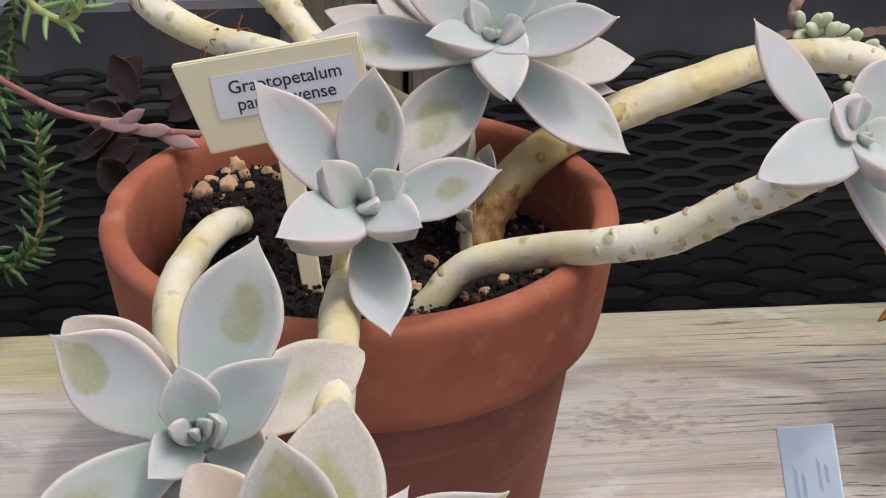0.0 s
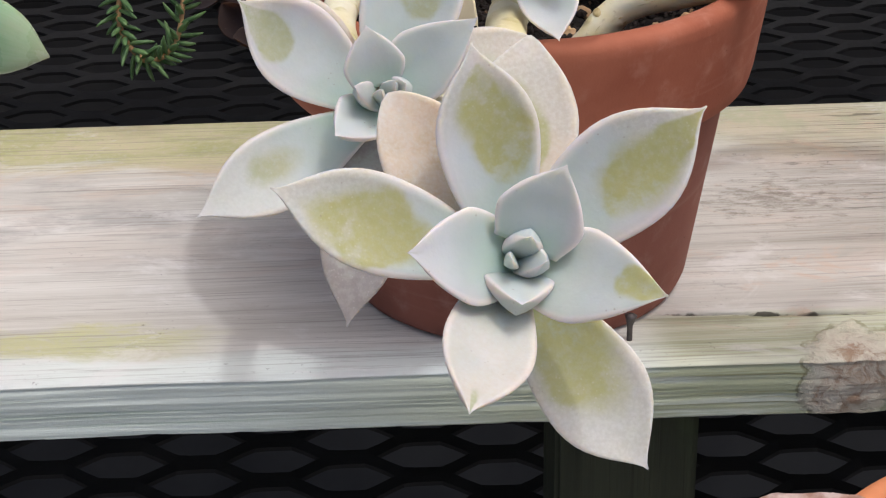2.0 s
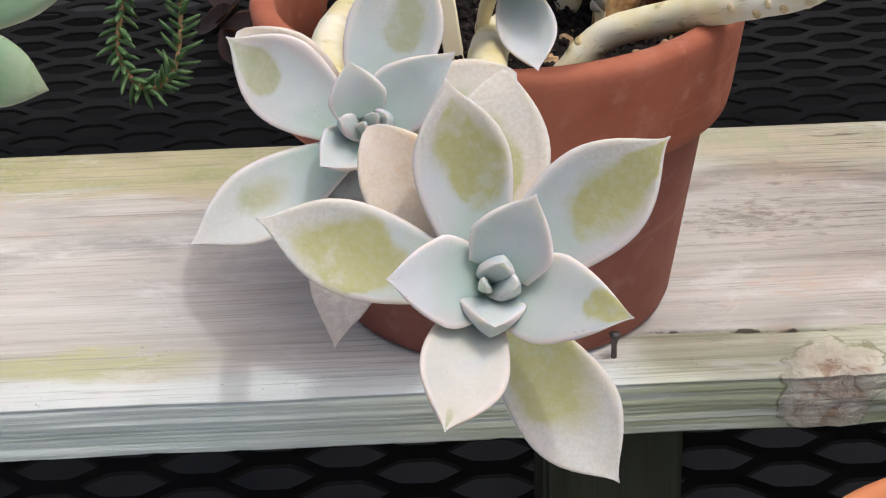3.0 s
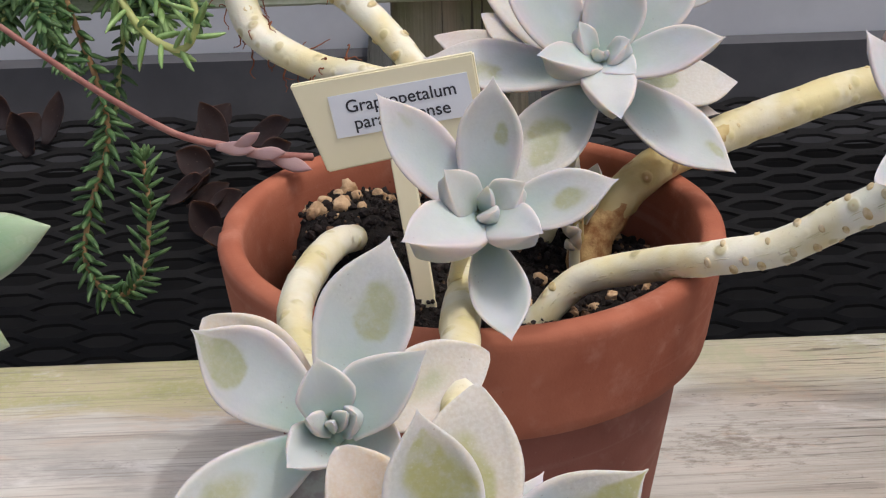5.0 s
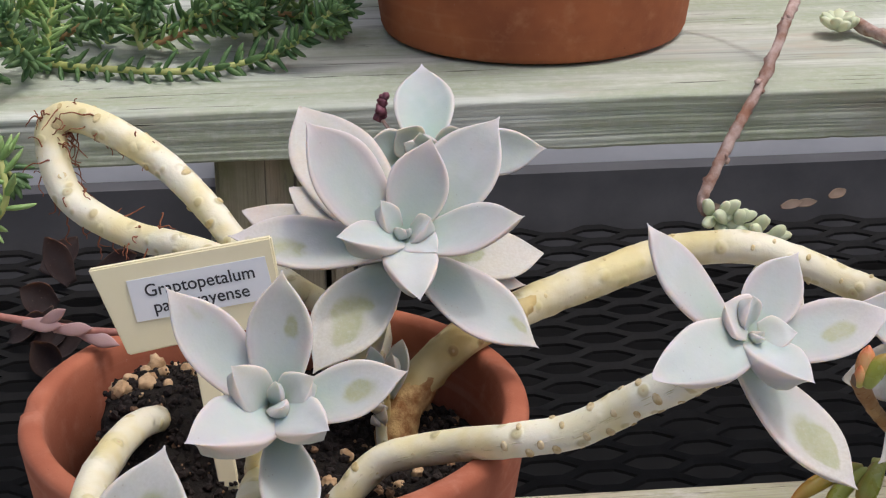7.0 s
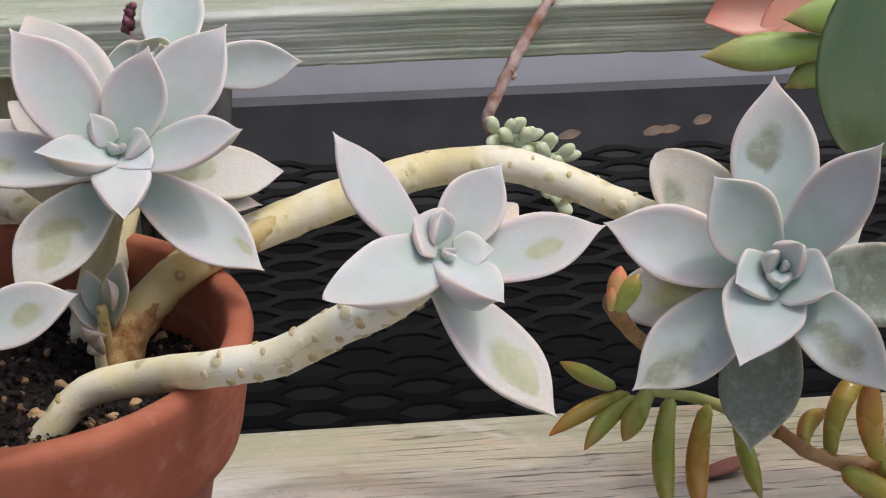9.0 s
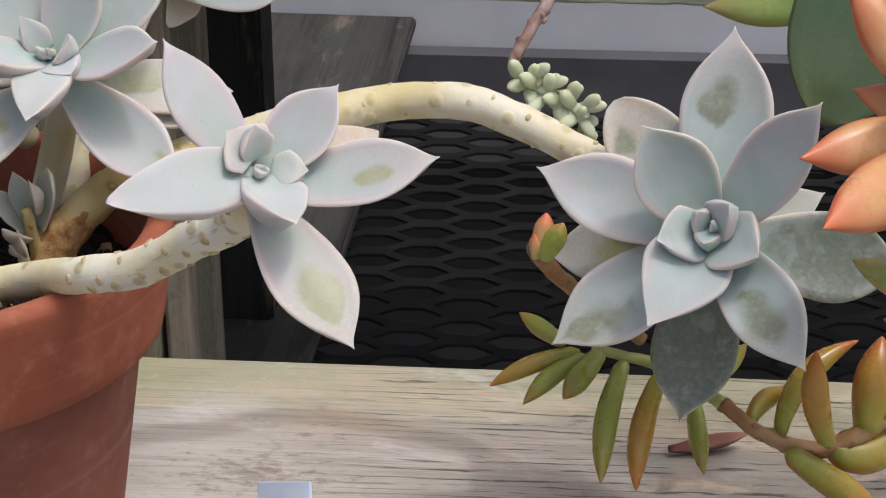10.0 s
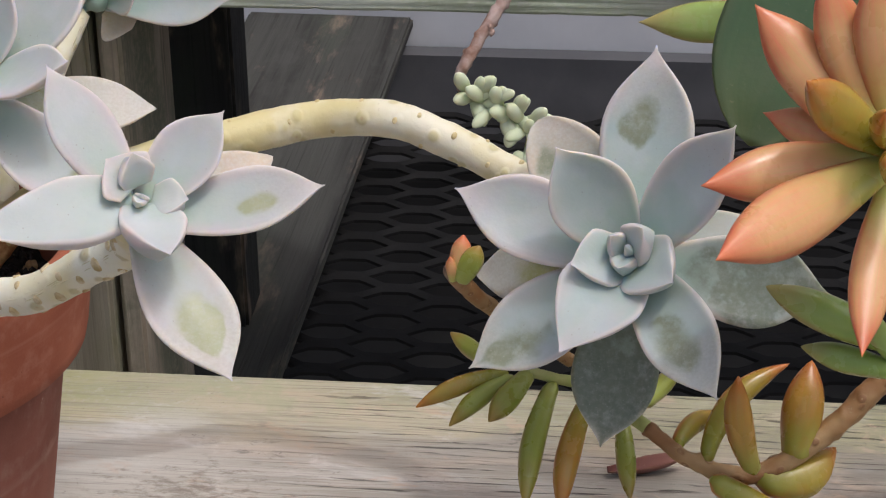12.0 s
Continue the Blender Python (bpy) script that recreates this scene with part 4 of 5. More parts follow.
tube("stem_base", [(0.0455, 0.0140, 0.0950), (0.0458, 0.0155, 0.1030), (0.0482, 0.0185, 0.1130), (0.0545, 0.0225, 0.1215), (0.0630, 0.0275, 0.1285)], [0.0074, 0.0080, 0.0079, 0.0075, 0.0054], M_BARK, plant, "brown corky stem base", 22, 12, 0.22, 9, 0.45)


def scars(points, radius, count, seed, lo=0.3, hi=0.95, scale=1.0, material=None):
    """Oval leaf scars standing a little proud of a stem."""
    line = spline(points, 10)
    tang, ns, bs = axes_along(line)
    r2 = random.Random(seed)
    for k in range(count):
        i = int((lo + (hi - lo) * (k + 0.5) / count) * (len(line) - 1))
        a = k * 2.4 + r2.uniform(-0.5, 0.5)
        n = ns[i] * math.cos(a) + bs[i] * math.sin(a)
        rr = np.interp(i / (len(line) - 1), np.linspace(0, 1, len(radius)), radius)
        c = line[i] + n * (rr * 0.97 + 0.0001)
        s = np.cross(tang[i], n)
        big = scale * r2.uniform(0.6, 1.0)
        verts, faces = [c + n * 0.0003], []
        for q, (w, h) in enumerate(((0.45, 0.0002), (1.0, 0.0003), (1.35, -0.0010))):
            for j in range(10):
                b = 2 * math.pi * j / 10
                verts.append(c + tang[i] * math.cos(b) * 0.0016 * big * w + s * math.sin(b) * 0.0023 * big * w + n * h)
        faces += [(0, 1 + j, 1 + (j + 1) % 10) for j in range(10)]
        for q in range(2):
            faces += [(1 + q * 10 + j, 11 + q * 10 + j, 11 + q * 10 + (j + 1) % 10, 1 + q * 10 + (j + 1) % 10) for j in range(10)]
        link_mesh("leaf_scar", verts, faces, material or M_SCAR, plant)


scars(STEM_D, [0.0060, 0.0064, 0.0067], 40, 3, 0.50, 0.97, 0.88, M_SCAR_TAN)
scars(STEM_D, [0.0054, 0.0062], 10, 5, 0.1, 0.52)
scars(STEM_F, [0.006, 0.0075, 0.0072, 0.006], 40, 4, 0.12, 0.93, 0.62)
scars(STEM_LOOP, [0.006, 0.007, 0.0062], 26, 6, 0.3, 0.95)

ros_a = rosette((-0.0008, -0.0933, 0.1762), (-0.050, -0.643, 0.764))
blade(ros_a, (-0.0337, -0.0727, 0.2095), 0.0206, 2, patch=(.6,.75,.1))
blade(ros_a, (0.0038, -0.0785, 0.2158), 0.0217, 2, patch=(.7,.6,.13))
blade(ros_a, (0.0424, -0.0935, 0.1852), 0.0202, 2, patch=(.55,.6,.22))
blade(ros_a, (0.0057, -0.1248, 0.1452), 0.0195, 3)
blade(ros_a, (-0.0276, -0.1294, 0.1825), 0.0189, 1, thick=0.38)
blade(ros_a, (0.0160, -0.1195, 0.1791), 0.0145, 1, thick=0.43)
blade(ros_a, (-0.0134, -0.1011, 0.1938), 0.0133, 1, thick=0.43, tone=.2)
blade(ros_a, (0.0125, -0.0962, 0.1864), 0.0128, 1, thick=0.43, tone=.15)
blade(ros_a, (0.0003, -0.1000, 0.1875), 0.0053, 0, thick=.4)
blade(ros_a, (0.0024, -0.1052, 0.1808), 0.0063, 0, thick=.5)
ros_b = rosette((-0.0485, -0.1976, 0.1599), (0.050, -0.799, 0.599))
blade(ros_b, (-0.0311, -0.1625, 0.1997), 0.0278, 3, patch=(.6,.6,.26))
blade(ros_b, (-0.0856, -0.1853, 0.1845), 0.0248, 3, patch=(.4,.8,.34))
blade(ros_b, (-0.0977, -0.2171, 0.1363), 0.0220, 3, patch=(.55,.55,.22))
blade(ros_b, (-0.0596, -0.2216, 0.1039), 0.0225, 3, tone=.1, patch=(.5,.6,.92))
blade(ros_b, (-0.084, -0.170, 0.180), 0.0253, 4, tone=.75, blunt=.5)
blade(ros_b, (-0.0030, -0.1524, 0.1563), 0.0234, 4, tone=.75, blunt=.5, patch=(.5,.6,.3))
blade(ros_b, (-0.029, -0.205, 0.154), 0.0165, 3)
blade(ros_b, (-0.0516, -0.1972, 0.1808), 0.0140, 1, lift=0.006, thick=0.33)
blade(ros_b, (-0.0223, -0.1979, 0.1823), 0.0164, 1, lift=0.005, thick=0.25)
blade(ros_b, (-0.0606, -0.2124, 0.1563), 0.0127, 1, thick=0.30)
blade(ros_b, (-0.0551, -0.2068, 0.1679), 0.0063, 0, thick=.45)
blade(ros_b, (-0.0442, -0.2059, 0.1687), 0.0048, 0, thick=.5)
blade(ros_b, (-0.0415, -0.2045, 0.1671), 0.0085, 1, thick=0.45)
blade(ros_b, (-0.0482, -0.2091, 0.1678), 0.0033, 0, thick=.5)
ros_e = rosette((-0.0177, -0.2889, 0.1603), (0.100, -0.801, 0.591))
blade(ros_e, (-0.0727, -0.2801, 0.1754), 0.0234, 3, patch=(.45,.55,.5))
blade(ros_e, (-0.0266, -0.2625, 0.2015), 0.0244, 3, patch=(.55,.62,.43))
blade(ros_e, (0.0259, -0.2710, 0.1879), 0.0263, 3, patch=(.6,.70,.46))
blade(ros_e, (0.0119, -0.2969, 0.1073), 0.0263, 4, patch=(.45,.42,.56), cup=.34)
blade(ros_e, (-0.0308, -0.3299, 0.1463), 0.0213, 2, tone=.45, patch=(.5,.95,.24))
blade(ros_e, (-0.046, -0.249, 0.184), 0.0237, 4, tone=.95, blunt=.6)
blade(ros_e, (-0.011, -0.233, 0.191), 0.0275, 4, tone=.7, blunt=.35, patch=(.4,.5,.4))
blade(ros_e, (0.0054, -0.2350, 0.1661), 0.0127, 4)
blade(ros_e, (-0.0073, -0.2901, 0.1837), 0.0172, 1, lift=0.006, thick=0.25)
blade(ros_e, (-0.0425, -0.3024, 0.1700), 0.0187, 1, lift=0.002, thick=0.21, patch=(.5,.95,.12))
blade(ros_e, (0.0134, -0.3072, 0.1598), 0.0188, 1, thick=0.21, tone=.1, patch=(.45,.92,.42))
blade(ros_e, (-0.0181, -0.3049, 0.1576), 0.0136, 1, thick=0.38)
blade(ros_e, (-0.0154, -0.2968, 0.1700), 0.0078, 0, thick=.4)
blade(ros_e, (-0.0121, -0.2995, 0.1653), 0.0066, 0, thick=.4)
blade(ros_e, (-0.0201, -0.3012, 0.1672), 0.0035, 0, thick=.5)
ros_c = rosette((0.0509, 0.0236, 0.1878), (0.020, -0.541, 0.841))
blade(ros_c, (0.0995, 0.0019, 0.1457), 0.0270, 3, patch=(.3,.8,.12))
blade(ros_c, (0.0943, 0.0061, 0.1977), 0.0233, 2)
blade(ros_c, (0.014, -0.011, 0.146), 0.0281, 4, tone=.2, patch=(.5,.55,.35), droop=.05)
blade(ros_c, (-0.0154, 0.0338, 0.1841), 0.0253, 3, patch=(.4,.7,.3))
blade(ros_c, (-0.0101, 0.0655, 0.1821), 0.0220, 4, tone=.45, blunt=.3)
blade(ros_c, (0.009, 0.071, 0.189), 0.0204, 4, tone=.55, blunt=.3)
blade(ros_c, (0.0631, 0.0390, 0.2186), 0.0240, 2)
blade(ros_c, (0.0156, 0.0386, 0.2271), 0.0304, 3)
blade(ros_c, (0.0150, 0.1080, 0.2110), 0.0370, 4, tone=.4, blunt=.2)
blade(ros_c, (0.0911, 0.0531, 0.2211), 0.0304, 3)
blade(ros_c, (0.1096, 0.0558, 0.1620), 0.0254, 4, tone=.35, blunt=.2, patch=(.4,.4,.3))
blade(ros_c, (0.101, 0.045, 0.153), 0.0156, 4, tone=.45)
blade(ros_c, (0.0532, -0.0181, 0.1764), 0.0175, 1, thick=0.25, tone=.12)
blade(ros_c, (0.0241, -0.0045, 0.1969), 0.0145, 1, thick=0.30)
blade(ros_c, (0.0421, 0.0209, 0.2008), 0.0100, 1, thick=0.38)
blade(ros_c, (0.0608, 0.0167, 0.1944), 0.0109, 1, thick=0.40)
blade(ros_c, (0.0623, 0.0088, 0.1839), 0.0129, 1, thick=0.45)
blade(ros_c, (0.0485, 0.0146, 0.1920), 0.0050, 0, thick=.5)
blade(ros_c, (0.0524, 0.0162, 0.1909), 0.0038, 0, thick=.5)
ros_h = rosette((0.068, 0.115, 0.184), (-0.089, -0.941, 0.326), M_LEAF_GREEN)
blade(ros_h, (0.0708, 0.1626, 0.2113), 0.0268, 2)
blade(ros_h, (0.1223, 0.1308, 0.1804), 0.0206, 3)
blade(ros_h, (0.056, 0.120, 0.195), 0.0167, 3, tone=.2)
blade(ros_h, (0.089, 0.115, 0.191), 0.0191, 3)
blade(ros_h, (0.041, 0.118, 0.187), 0.0215, 3)
blade(ros_h, (0.065, 0.110, 0.197), 0.0113, 0, thick=.3)
blade(ros_h, (0.058, 0.109, 0.193), 0.0096, 0, thick=.3)
blade(ros_h, (0.081, 0.132, 0.167), 0.0223, 4, tone=.8, blunt=.3)
ros_d = rosette((0.1503, -0.1104, 0.2014), (0.359, -0.499, 0.789))
blade(ros_d, (0.1189, -0.0893, 0.2307), 0.0204, 2, cup=.06, thick=.13)
blade(ros_d, (0.1692, -0.0878, 0.2177), 0.0192, 2)
blade(ros_d, (0.1992, -0.0982, 0.2002), 0.0219, 3, patch=(.6,.62,.2))
blade(ros_d, (0.1782, -0.1362, 0.1573), 0.0258, 3, tone=.2, patch=(.5,.62,.34))
blade(ros_d, (0.178, -0.066, 0.195), 0.0189, 4, tone=.95, blunt=.3)
blade(ros_d, (0.1116, -0.1372, 0.1998), 0.0180, 1, thick=0.45, blunt=0.35)
blade(ros_d, (0.1629, -0.1334, 0.1935), 0.0158, 1, thick=0.43)
blade(ros_d, (0.1399, -0.1089, 0.2106), 0.0165, 1, lift=0.003, thick=0.49, tone=.15)
blade(ros_d, (0.1483, -0.1114, 0.2138), 0.0100, 1, lift=0.003, thick=0.43)
blade(ros_d, (0.1633, -0.1114, 0.2003), 0.0122, 1, thick=0.46, tone=.12)
blade(ros_d, (0.1507, -0.1193, 0.2024), 0.0037, 0, thick=.5)
blade(ros_d, (0.1514, -0.1155, 0.2032), 0.0037, 0, thick=.5)
ros_f = rosette((0.2845, -0.0073, 0.1402), (-0.200, -0.781, 0.591), M_LEAF_GREEN)
blade(ros_f, (0.2921, 0.0376, 0.1976), 0.0330, 3, patch=(.4,.62,.2))
blade(ros_f, (0.3178, -0.0113, 0.1881), 0.0257, 2)
blade(ros_f, (0.2243, 0.0154, 0.1515), 0.0294, 3)
blade(ros_f, (0.2596, -0.0020, 0.1750), 0.0289, 2)
blade(ros_f, (0.2314, -0.0104, 0.0948), 0.0294, 3, patch=(.4,.75,.35))
blade(ros_f, (0.3149, -0.0501, 0.1091), 0.0257, 2, patch=(.6,.6,.34))
blade(ros_f, (0.2776, -0.0115, 0.0661), 0.0309, 4, tone=.05, patch=(.5,.5,.95))
blade(ros_f, (0.3536, -0.0006, 0.1236), 0.0319, 4, patch=(.5,.85,.93))
blade(ros_f, (0.251, 0.048, 0.165), 0.0300, 4, tone=.75, blunt=.75, patch=(.3,.8,.2))
blade(ros_f, (0.230, 0.035, 0.109), 0.0267, 4, tone=.45, patch=(.5,.5,.41), blunt=.3)
blade(ros_f, (0.326, 0.020, 0.143), 0.0154, 4, tone=.3)
blade(ros_f, (0.2634, -0.0363, 0.1162), 0.0262, 1, thick=0.20)
blade(ros_f, (0.2657, -0.0167, 0.1393), 0.0177, 1, thick=0.33)
blade(ros_f, (0.2996, -0.0266, 0.1387), 0.0198, 1, thick=0.33)
blade(ros_f, (0.2892, -0.0177, 0.1538), 0.0126, 0, thick=.4)
blade(ros_f, (0.2787, -0.0148, 0.1493), 0.0085, 0, thick=.4)
blade(ros_f, (0.2816, -0.0206, 0.1402), 0.0084, 0, thick=.45)
blade(ros_f, (0.2835, -0.0192, 0.1481), 0.0038, 0, thick=.5)

# a withered flower bud on a thread-like stalk
tube("stalk", [(0.066, 0.120, 0.182), (0.058, 0.138, 0.184), (0.0520, 0.152, 0.1895)], [0.0012, 0.0010, 0.0008], M_TWIG, plant, "", 8, 6)
bm = bmesh.new()
for k, (dx, dy, dz, size) in enumerate(((0, 0, -0.0040, 0.0024), (0.0004, -0.001, -0.0008, 0.0029), (0.0012, 0, 0.0026, 0.0024), (0.0026, -0.001, 0.0056, 0.0017), (0.0008, 0, 0.0052, 0.0014))):
    lump(bm, (0.0513 + dx, 0.1529 + dy, 0.1946 + dz), size, k + 90, 2)
part("withered_bud", bm, M_FLOWER, plant, "dark red withered flower bud", True)

# a small offset and a pink bud at the foot of the corky stem
ros_s = rosette((0.0415, 0.0085, 0.1330), (-0.05, -0.40, 0.91), M_LEAF_GREEN, 0.4)
blade(ros_s, (0.0490, 0.0140, 0.1465), 0.0105, 3, tone=0.45, thick=0.14, blunt=0.35)
blade(ros_s, (0.0366, 0.0125, 0.1452), 0.0090, 3, thick=0.14, blunt=0.2)
blade(ros_s, (0.0295, 0.0085, 0.1395), 0.0100, 3, tone=0.3, thick=0.14, blunt=0.3)
blade(ros_s, (0.0360, -0.0030, 0.1290), 0.0080, 3, tone=0.75, thick=0.2, blunt=0.5)
blade(ros_s, (0.0442, 0.0055, 0.1455), 0.0062, 1, thick=0.40, tone=0.65)
ros_s = rosette((0.0395, 0.0045, 0.1180), (0.0, -0.45, 0.89), M_LEAF, 0.3)
blade(ros_s, (0.0402, -0.0008, 0.1290), 0.0048, 0, thick=0.45, tone=0.8)
blade(ros_s, (0.0360, 0.0010, 0.1215), 0.0040, 0, thick=0.4, tone=0.5)
tube("stem", [(0.0430, 0.0160, 0.1010), (0.0418, 0.0125, 0.1180), (0.0415, 0.0090, 0.1320)], [0.0026, 0.0022, 0.0020], M_STEM_OLD, plant)
tube("stem", [(0.0405, 0.0080, 0.1000), (0.0398, 0.0065, 0.1100), (0.0396, 0.0045, 0.1180)], [0.0024, 0.0022, 0.0020], M_STEM_PALE, plant)

# dead thread-like roots round the looped stem
loop_line = spline(STEM_LOOP, 8)
for i in range(90):
    k = rng.choice((30, 36, 44, 50, 53, 58, 66, 22)) + rng.randrange(-3, 4)
    turn = rng.uniform(0, 2 * math.pi)
    d = Vector((math.cos(turn), -0.35, math.sin(turn) - 0.25)).normalized()
    p = Vector(loop_line[k]) + d * 0.0064
    pts = [tuple(p)]
    span = rng.choice((0.0008, 0.0011, 0.0015, 0.0024))
    for _ in range(7):
        d = (d + Vector((rng.uniform(-0.9, 0.9), rng.uniform(-0.5, 0.5), rng.uniform(-1.0, 0.6)))).normalized()
        p = p + d * span * rng.uniform(0.8, 1.5)
        pts.append(tuple(p))
    tube("root", pts, [0.00045, 0.0002], M_ROOT, plant, "", 4, 3)

# ---- the cream name tag ----
tag = thing("plant_tag", (-0.017, -0.030, 0.104), "cream plastic plant tag with white printed label in the soil", "plant tag")
TL, TR, BL = Vector((-0.0645, -0.0073, 0.1894)), Vector((0.0007, -0.0171, 0.2029)), Vector((-0.0541, -0.0110, 0.1574))
tu = (TR - TL).normalized()
tv = (BL - TL)
tv = (tv - tu * tv.dot(tu)).normalized()
tn = tu.cross(tv).normalized()
if tn.y > 0:
    tn = -tn


def on_tag(x, y, z=0.0):
    return TL + tu * x + tv * y + tn * z


def slab(name, outline, z0, z1, material, parent, label="", bevel=0.0):
    bm = bmesh.new()
    lo = [bm.verts.new(on_tag(x, y, z0)) for x, y in outline]
    hi = [bm.verts.new(on_tag(x, y, z1)) for x, y in outline]
    n = len(outline)
    bm.faces.new(hi)
    bm.faces.new(list(reversed(lo)))
    for i in range(n):
        bm.faces.new((lo[i], lo[(i + 1) % n], hi[(i + 1) % n], hi[i]))
    bmesh.ops.recalc_face_normals(bm, faces=bm.faces[:])
    if bevel:
        bmesh.ops.bevel(bm, geom=bm.edges[:], offset=bevel, segments=2, affect="EDGES")
    return part(name, bm, material, parent, label)


TW = 0.0673
head = slab("tag_head", [(0, 0), (TW, 0), (TW - 0.0015, 0.032), (0.006, 0.0343)], -0.0030, 0.0, M_TAG, tag, "slanted cream plastic head", 0.0006)
slab("paper_label", [(0.0127, 0.0064), (0.0637, 0.0064), (0.0637, 0.0222), (0.0127, 0.0222)], 0.0002, 0.0005, M_PAPER, head, "white printed paper label")
bm = bmesh.new()
top, foot = on_tag(0.0335, 0.0335, -0.0016), Vector((-0.0158, -0.031, 0.094))
ring = []
for c, w in ((top, 0.0040), (top.lerp(foot, 0.5), 0.0038), (foot, 0.0034)):
    ring.append([bm.verts.new(c + tu * sx * w + tn * sy * 0.0013) for sx, sy in ((-1, -1), (1, -1), (1, 1), (-1, 1))])
for a, c in zip(ring, ring[1:]):
    for k in range(4):
        bm.faces.new((a[k], a[(k + 1) % 4], c[(k + 1) % 4], c[k]))
bm.faces.new(ring[0])
bm.faces.new(list(reversed(ring[-1])))
bmesh.ops.recalc_face_normals(bm, faces=bm.faces[:])
bmesh.ops.bevel(bm, geom=[e for e in bm.edges if len(e.link_faces) == 2], offset=0.0004, segments=1, affect="EDGES")
part("stake", bm, M_TAG, tag, "flat cream plastic stake")
tilt = Matrix((tu, -tv, tn)).transposed().to_4x4()
for text, x, y in (("Graptopetalum", 0.0182, 0.0134), ("paraguayense", 0.0200, 0.0198)):
    cu = bpy.data.curves.new("lettering", "FONT")
    cu.body, cu.size, cu.extrude, cu.offset = text, 0.0066, 0.00004, 0.00005
    ob = new("lettering", cu)
    cu.materials.append(M_INK)
    ob.parent = head
    ob.matrix_basis = Matrix.Translation(on_tag(x, y, 0.0006)) @ tilt
    ob["label"] = "dark printed lettering"

# ---- rosy runner that leans on the pot rim ----
runner = thing("succulent_runner", (-0.074, 0.050, H), "thin rosy succulent runner leaning on the pot rim", "succulent")
tube("stem", [(-0.193, 0.052, 0.210), (-0.162, 0.051, 0.185), (-0.138, 0.052, 0.166), (-0.113, 0.054, 0.149), (-0.092, 0.056, 0.142), (-0.074, 0.053, 0.139), (-0.060, 0.052, 0.138)], [0.0011, 0.0012, 0.0013, 0.0014, 0.0016, 0.0018, 0.0015], M_PINKSTEM, runner, "", 10, 8, 0.1, 2)
for b, t, w in (((-0.092, 0.053, 0.142), (-0.080, 0.050, 0.150), 0.005), ((-0.086, 0.053, 0.140), (-0.070, 0.048, 0.142), 0.0055), ((-0.078, 0.053, 0.139), (-0.060, 0.046, 0.135), 0.006), ((-0.098, 0.054, 0.143), (-0.082, 0.050, 0.143), 0.006)):
    spear(runner, b, t, w, "pinkish", 0.10)

# ---- trailing orange sedum at the far end of the shelf ----
sedum = thing("orange_sedum", (0.411, 0.065, 0.0), "orange and green pointed sedum trailing over the lower shelf", "succulent")
crown = tube("stem", [(0.411, 0.065, 0.002), (0.407, 0.055, 0.090), (0.391, 0.020, 0.150), (0.375, -0.029, 0.187)], [0.006, 0.006, 0.0055, 0.004], M_SEDSTEM, sedum, "", 12, 8, 0.1, 3)
TRAIL = [(0.411, 0.040, 0.090), (0.383, 0.027, 0.082), (0.362, 0.016, 0.064), (0.334, 0.005, 0.048), (0.310, 0.004, 0.053), (0.294, 0.007, 0.064), (0.274, 0.037, 0.062), (0.259, 0.037, 0.066), (0.247, 0.037, 0.069)]
tube("stem", TRAIL[5:], [0.0026, 0.0024, 0.0021, 0.0018], M_VINE, sedum, "pale green young stem", 12, 10, 0.1, 8)
trail = tube("stem", TRAIL[:6], [0.0048, 0.0045, 0.0042, 0.0034, 0.0028, 0.0026], M_SEDSTEM, sedum, "tan knobbly trailing stem", 16, 20, 0.24, 4, 0.9)
tube("stem", [(0.265, 0.040, 0.072), (0.247, 0.028, 0.092), (0.234, 0.012, 0.110), (0.2255, 0.003, 0.124)], [0.0026, 0.0028, 0.0030, 0.0034], M_SEDSTEM, sedum, "", 12, 8, 0.2, 5)


def finger(base, tip, width, kind, bow=0.0):
    """A plump, nearly round leaf of the trailing stem."""
    return spear(trail, base, tip, width, kind, 0.26, None, 0.0, -0.05, 0.4, 0.52, "leaf", 18, 18, 0.95, bow, 0.62)


spear(crown, (0.361, -0.036, 0.191), (0.3204, -0.0217, 0.2317), 0.0202, 'orange')
spear(crown, (0.361, -0.037, 0.190), (0.3055, -0.0598, 0.1873), 0.0178, 'orange')
spear(crown, (0.363, -0.037, 0.187), (0.3092, -0.0967, 0.1805), 0.0209, 'orange')
spear(crown, (0.363, -0.036, 0.191), (0.3335, -0.0637, 0.2227), 0.0158, 'amber')
spear(crown, (0.361, -0.036, 0.191), (0.3251, -0.0227, 0.1970), 0.0137, 'orange')
spear(crown, (0.362, -0.035, 0.193), (0.339, -0.025, 0.244), 0.0180, 'orange')
spear(crown, (0.365, -0.034, 0.194), (0.354, -0.032, 0.248), 0.0171, 'orange')
spear(crown, (0.366, -0.035, 0.192), (0.380, -0.026, 0.231), 0.0189, 'orange')
spear(crown, (0.367, -0.035, 0.191), (0.393, -0.037, 0.204), 0.0189, 'orange')
spear(crown, (0.368, -0.036, 0.188), (0.389, -0.060, 0.180), 0.0189, 'orange')
spear(crown, (0.364, -0.038, 0.185), (0.353, -0.090, 0.148), 0.0134, 'orange')
spear(crown, (0.366, -0.038, 0.185), (0.373, -0.074, 0.154), 0.0154, 'amber')
spear(crown, (0.364, -0.036, 0.191), (0.356, -0.069, 0.216), 0.0086, 'amber')
spear(crown, (0.364, -0.036, 0.191), (0.362, -0.081, 0.202), 0.0103, 'amber')
finger((0.372, -0.033, 0.123), (0.3290, -0.0323, 0.1415), 0.0130, 'bright')
